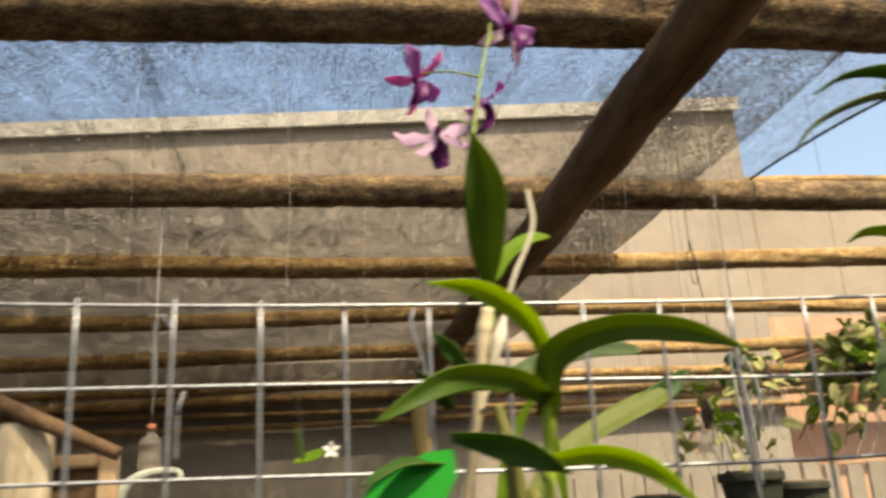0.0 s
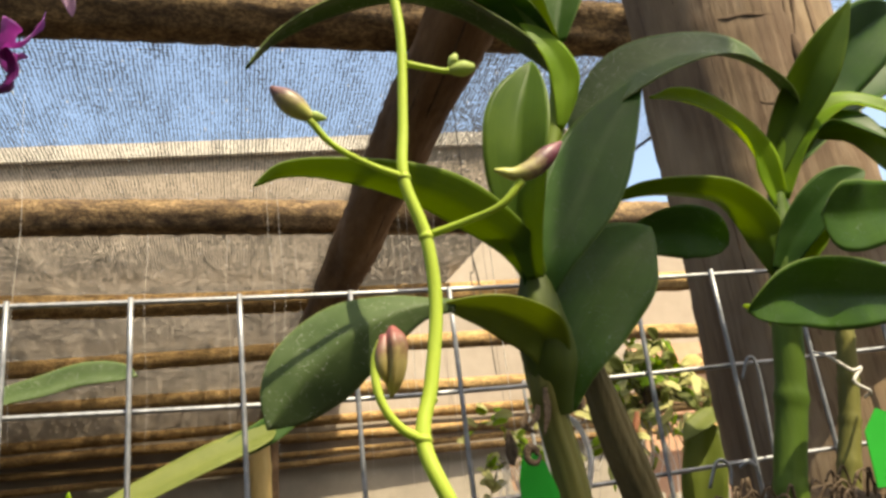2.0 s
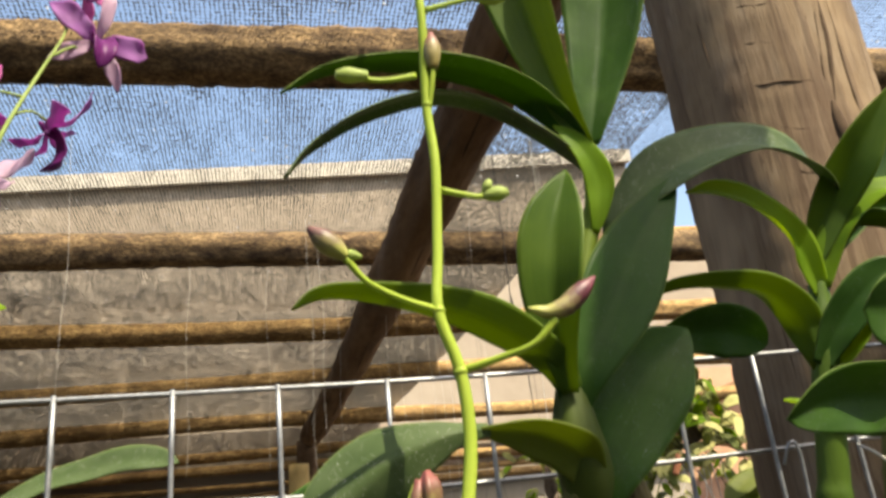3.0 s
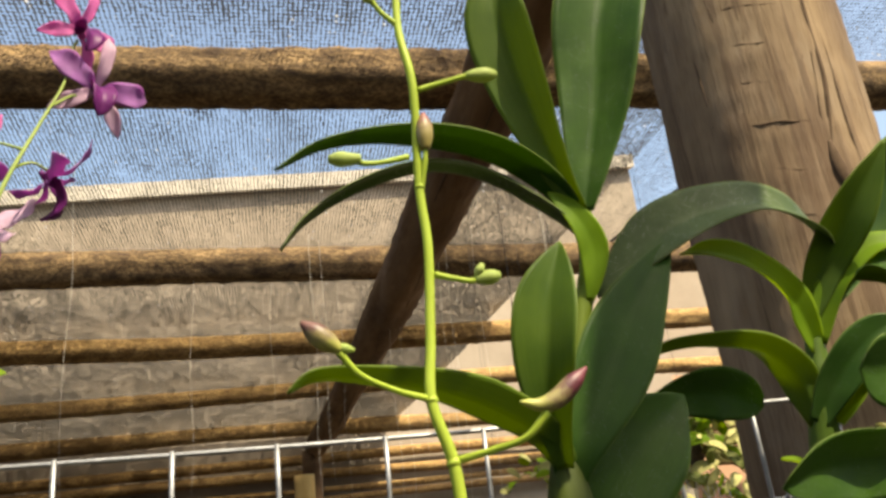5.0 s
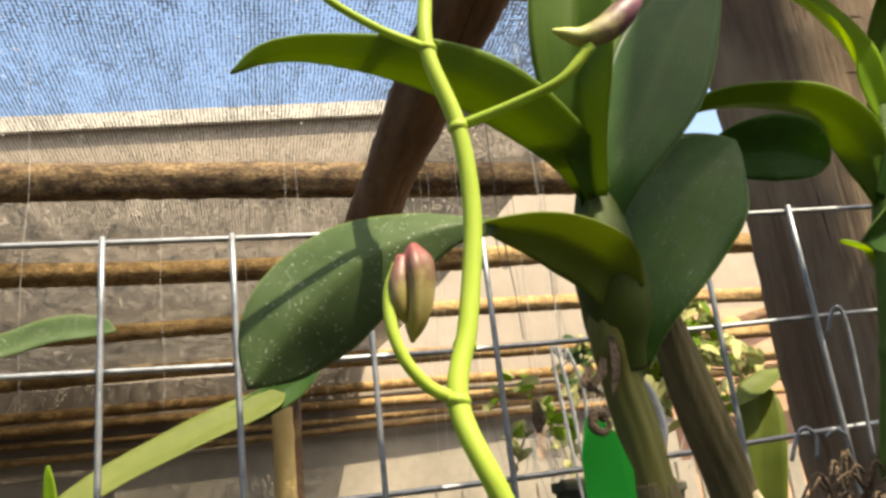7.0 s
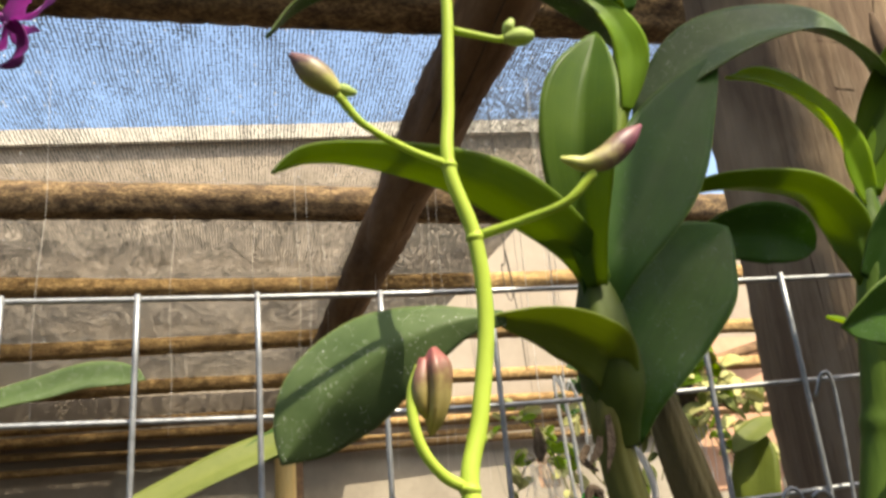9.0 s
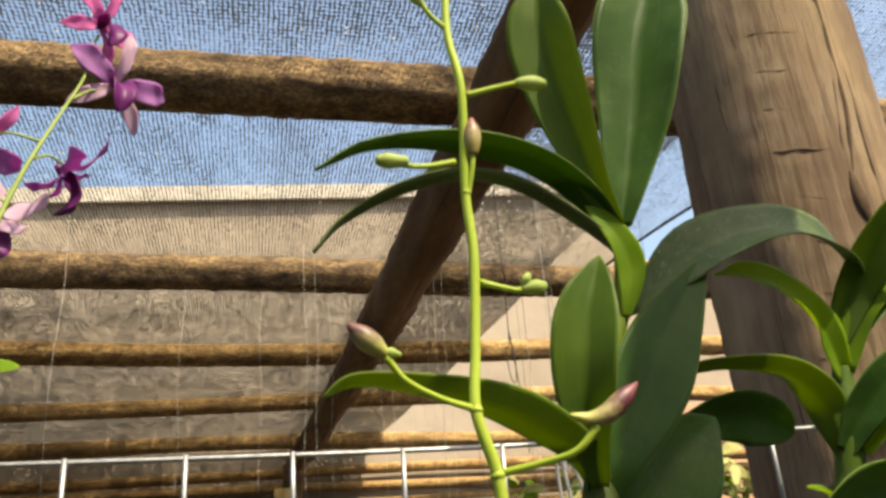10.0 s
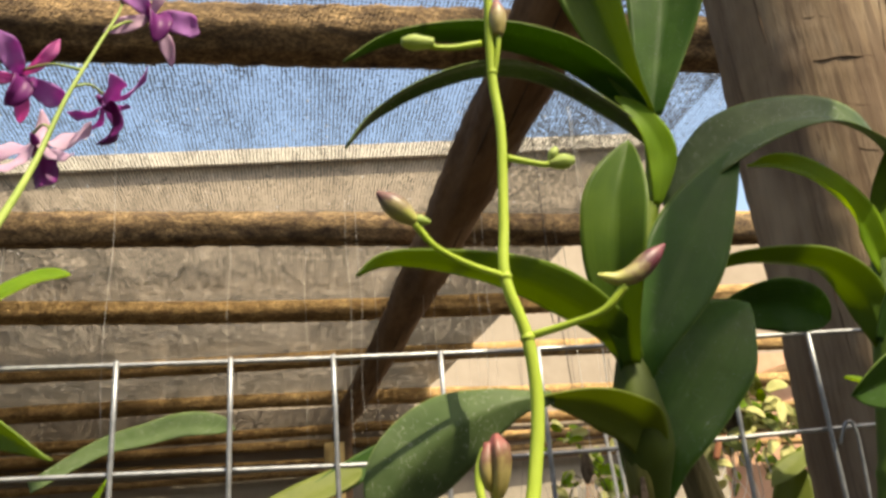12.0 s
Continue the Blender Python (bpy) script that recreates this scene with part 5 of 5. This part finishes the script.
def epiphyte(x, y, z, n, spread, label, seed, mats, roots=10):
    """A hanging mount grown over with drooping shoots, each carrying small oval leaves, and pale air roots."""
    rng = random.Random(seed)
    e = thing("epiphyte_clump", label, "hanging plant", "hanging plants")
    part("mount", tube([(x, y, z - 0.045), (x + 0.006, y, z), (x, y, z + 0.055)], [0.006, 0.017, 0.006], 24, 16, rough=0.6, seed=seed), M_BARK, e)
    part("hanger", tube([(x, y, z + 0.05), (x, y, net_top(y))], [0.0006, 0.0006], 6, 5), M_WIRE_DARK, e)
    made = 0
    while made < n:
        a, el = rng.uniform(0, 6.28), rng.uniform(-0.3, 1.2)
        d = Vector((math.cos(a) * math.cos(el), 0.7 * math.sin(a) * math.cos(el), math.sin(el)))
        st = Vector((x, y, z)) + d * 0.03 + Vector((0, 0, rng.uniform(-0.07, 0.05)))
        L = spread * rng.uniform(0.55, 1.05)
        end = st + d * L - Vector((0, 0, L * rng.uniform(0.3, 1.1)))
        shoot = curve([st, (st + end) / 2 + Vector((0, 0, L * 0.25)), end], 9)
        part("shoot", tube([shoot[0], shoot[4], shoot[8]], [0.0020, 0.0014], 10, 5), M_CANE, e)
        for k in range(3, 9):
            if rng.random() < 0.75:
                ln = rng.uniform(0.022, 0.058)
                w = ln * rng.uniform(0.20, 0.36)
                v = Vector((rng.uniform(-1, 1), rng.uniform(-0.6, 0.4), rng.uniform(-0.9, 0.7))).normalized()
                p = shoot[k]
                part("leaf", blade([p, p + v * ln * 0.5 + Vector((0, 0, ln * 0.08)), p + v * ln], [w * 0.45, w, w * 0.6], (rng.uniform(-0.8, 0.8), -0.7, rng.uniform(-0.2, 0.8)), None, 0.4, 0.0007, 9, 4), rng.choice(mats), e)
                made += 1
    for k in range(roots):
        p = Vector((x + rng.uniform(-0.05, 0.05), y + rng.uniform(-0.03, 0.03), z - 0.05))
        q = p + Vector((rng.uniform(-0.07, 0.07), 0, -rng.uniform(0.06, 0.22)))
        part("air_root", tube([p, (p + q) / 2 + Vector((rng.uniform(-0.03, 0.03), 0, 0)), q], [0.0014, 0.0008], 10, 5), M_STRING, e)
    return e


epiphyte(1.215, 2.02, 1.70, 240, 0.16, "hanging clump of small yellow-green epiphyte leaves on bark", 3, [M_LEAF_PALE, M_LEAF_LIME, M_LEAF_OLIVE, M_LEAF_PALE])
epiphyte(1.06, 2.60, 1.66, 70, 0.16, "hanging clump of pale green leaves with long air roots", 8, [M_LEAF_PALE, M_LEAF_LIME, M_LEAF_PALE], 16)
epiphyte(1.36, 2.75, 1.80, 60, 0.15, "hanging clump of pale dusty leaves", 12, [M_LEAF_PALE, M_LEAF_GREY], 12)
sprig = thing("orchid_sprig", "small yellow-green orchid sprig with a pale flower tied to the mesh", "hanging plant", "hanging plants")
part("string", tube([(-0.127, 0.853, 1.5445), (-0.127, 0.90, 1.535), (-0.127, 1.0, 1.493)], [0.0006, 0.0007], 12, 5), M_STRING, sprig)
part("leaf", blade([(-0.137, 1.0, 1.4925), (-0.124, 1.0, 1.4958), (-0.113, 1.0, 1.499), (-0.102, 1.0, 1.504)], [0.002, 0.0052, 0.0056, 0.002], (0, -0.8, 0.5), None, 0.3), M_LEAF_LIME, sprig)
part("leaf", blade([(-0.127, 1.0, 1.494), (-0.130, 1.0, 1.509), (-0.133, 1.0, 1.528)], [0.002, 0.004, 0.001], TO_EYE, None, 0.3), M_LEAF_MID, sprig)
for k in range(5):
    a = k * 1.2566 + 0.3
    c = Vector((-0.0985, 0.998, 1.503))
    d = Vector((math.cos(a), -0.25, math.sin(a)))
    part("petal", blade([c, c + d * 0.005, c + d * 0.009], [0.001, 0.0025, 0.0015], (0, -1, 0.2), None, 0.2, 0.0004, 8, 4), M_STRING, sprig, "pale petal")
# pale air roots hanging behind the mesh
for k, (a, b, c) in enumerate((((1.034, 2.3, 1.80), (1.050, 2.3, 1.64), (1.056, 2.3, 1.44)), ((1.060, 2.3, 1.79), (1.085, 2.3, 1.70), (1.080, 2.3, 1.58)), ((1.022, 2.31, 1.80), (1.030, 2.31, 1.62), (1.046, 2.31, 1.40)))):
    p = Vector((1.045, 2.3, 1.84))
    whole("hanging_root", tube([(1.045 + 0.004 * k, 2.3, net_top(2.3)), p, a, b, c], [0.0005, 0.0008, 0.0036, 0.0050, 0.0032], 40, 8, rough=0.4, seed=k), M_STRING, "pale dry air root hanging from the roof", "root", "hanging roots")
# black pots standing on a bench behind the mesh
for x, y, r, top in ((1.175, 2.6, 0.095, 1.478), (1.62, 3.1, 0.10, 1.44), (0.98, 2.9, 0.08, 1.42)):
    pot = thing("plant_pot", "dark plastic plant pot hung on wires behind the mesh", "pot", "dark pots")
    part("body", tube([(x, y, top - 0.16), (x, y, top - 0.03), (x, y, top - 0.028), (x, y, top)], [r * 0.75, r * 0.96, r * 1.05, r * 1.05], 16, 24), M_GLAZE, pot)
    part("potting_bark", tube([(x, y, top - 0.02), (x, y, top + 0.006)], [r * 0.9, r * 0.8], 6, 20, rough=0.3, seed=x), M_BARK, pot)
    for sx in (-1, 1):
        part("hanger", tube([(x + sx * r, y, top - 0.01), (x, y, top + 0.5), (x, y, net_top(y))], [0.0006, 0.0006], 20, 5), M_WIRE_DARK, pot)
# cream slats of a fence far behind
fence = thing("slat_fence", "low fence of uneven cream painted wooden slats", "fence")
rng = random.Random(21)
for k in range(17):
    x = 1.10 + 0.125 * k
    part("slat", box((x, 4.32, 0), (x + rng.uniform(0.085, 0.11), 4.34, 1.515 + 0.0015 * k + rng.uniform(-0.03, 0.02)), None, 0.006), M_PALE_WALL, fence, smooth=False)
for z in (0.4, 1.2):
    part("fence_rail", box((1.05, 4.343, z), (3.3, 4.38, z + 0.06), None, 0.005), M_BOARD, fence, smooth=False)
# Short plain rod standing in for a small orange flower.
whole("orange_stake", tube([(1.128, 1.95, 1.612), (1.136, 1.95, 1.632), (1.143, 1.95, 1.655)], [0.007, 0.008, 0.005], 14, 8), M_BRICK, "small orange-brown flower in the hanging plants", "stick")

M_TRUNK = plain_mat("streaked_pale_trunk", (0.360, 0.270, 0.150), (0.880, 0.740, 0.520), 16, 0.85, (1, 1, 0.08), 0.5, 0.006)
# timber at the far side
whole("bark_post", tube([(-0.873, 2.40, 0), (-0.890, 2.40, 1.0), (-0.893, 2.40, 1.690)], [0.082, 0.076, 0.068], 60, 24, rough=0.25, seed=31, grain=0.02), M_TRUNK, "thick pale tree-trunk post", "post")
whole("sloping_plank", tube([(-1.060, 2.33, 1.795), (-0.640, 2.33, 1.601)], [0.024, 0.019], 30, 10, rough=0.2, seed=32), M_RAFTER, "brown sloping timber brace", "brace")
frame_thing = thing("wooden_frame", "peach painted wooden frame standing beside the trunk post", "frame")
M_FRAME = plain_mat("peach_painted_wood", (0.620, 0.400, 0.210), (0.860, 0.640, 0.380), 8, 0.6, (1, 1, 0.3), 0.3)
part("jamb", box((-0.724, 2.46, 0), (-0.676, 2.508, 1.616), None, 0.006), M_FRAME, frame_thing, smooth=False)
part("lintel", box((-0.880, 2.46, 1.580), (-0.726, 2.505, 1.614), None, 0.006), M_FRAME, frame_thing, smooth=False)
part("panel", box((-0.880, 2.485, 0), (-0.726, 2.497, 1.578), None, 0.002), M_RAFTER, frame_thing, smooth=False)
whole("twine_knot", tube([(0.676, 0.780, 1.540), (0.672, 0.762, 1.533), (0.684, 0.758, 1.522), (0.694, 0.760, 1.523), (0.684, 0.758, 1.514), (0.696, 0.760, 1.507), (0.704, 0.775, 1.505)], [0.0008, 0.0011, 0.0010, 0.0012, 0.0010, 0.0010], 60, 8, rough=0.3), M_STRING, "white twine knotted round the old cane", "twine")

# roots by which the orchids hold on to the mesh
for plant, base, wire in ((plant_a, (0.444, 0.690, 1.362), (0.437, 0.846, 1.318)), (plant_a, (0.520, 0.745, 1.362), (0.512, 0.846, 1.318)),
                          (plant_b, (0.600, 0.765, 1.362), (0.587, 0.846, 1.318)), (plant_b, (0.670, 0.790, 1.362), (0.662, 0.846, 1.318)),
                          (plant_c, (0.052, 0.700, 1.362), (0.062, 0.846, 1.318)), (plant_c, (0.044, 0.745, 1.362), (0.050, 0.846, 1.318)), (plant_c, (0.002, 0.800, 1.362), (-0.013, 0.846, 1.318))):
    mid = (Vector(base) + Vector(wire)) / 2 - Vector((0, 0, 0.02))
    part("anchor_root", tube([base, mid, wire], [0.004, 0.0030, 0.0022], 14, 8, rough=0.3), M_BARK, plant)
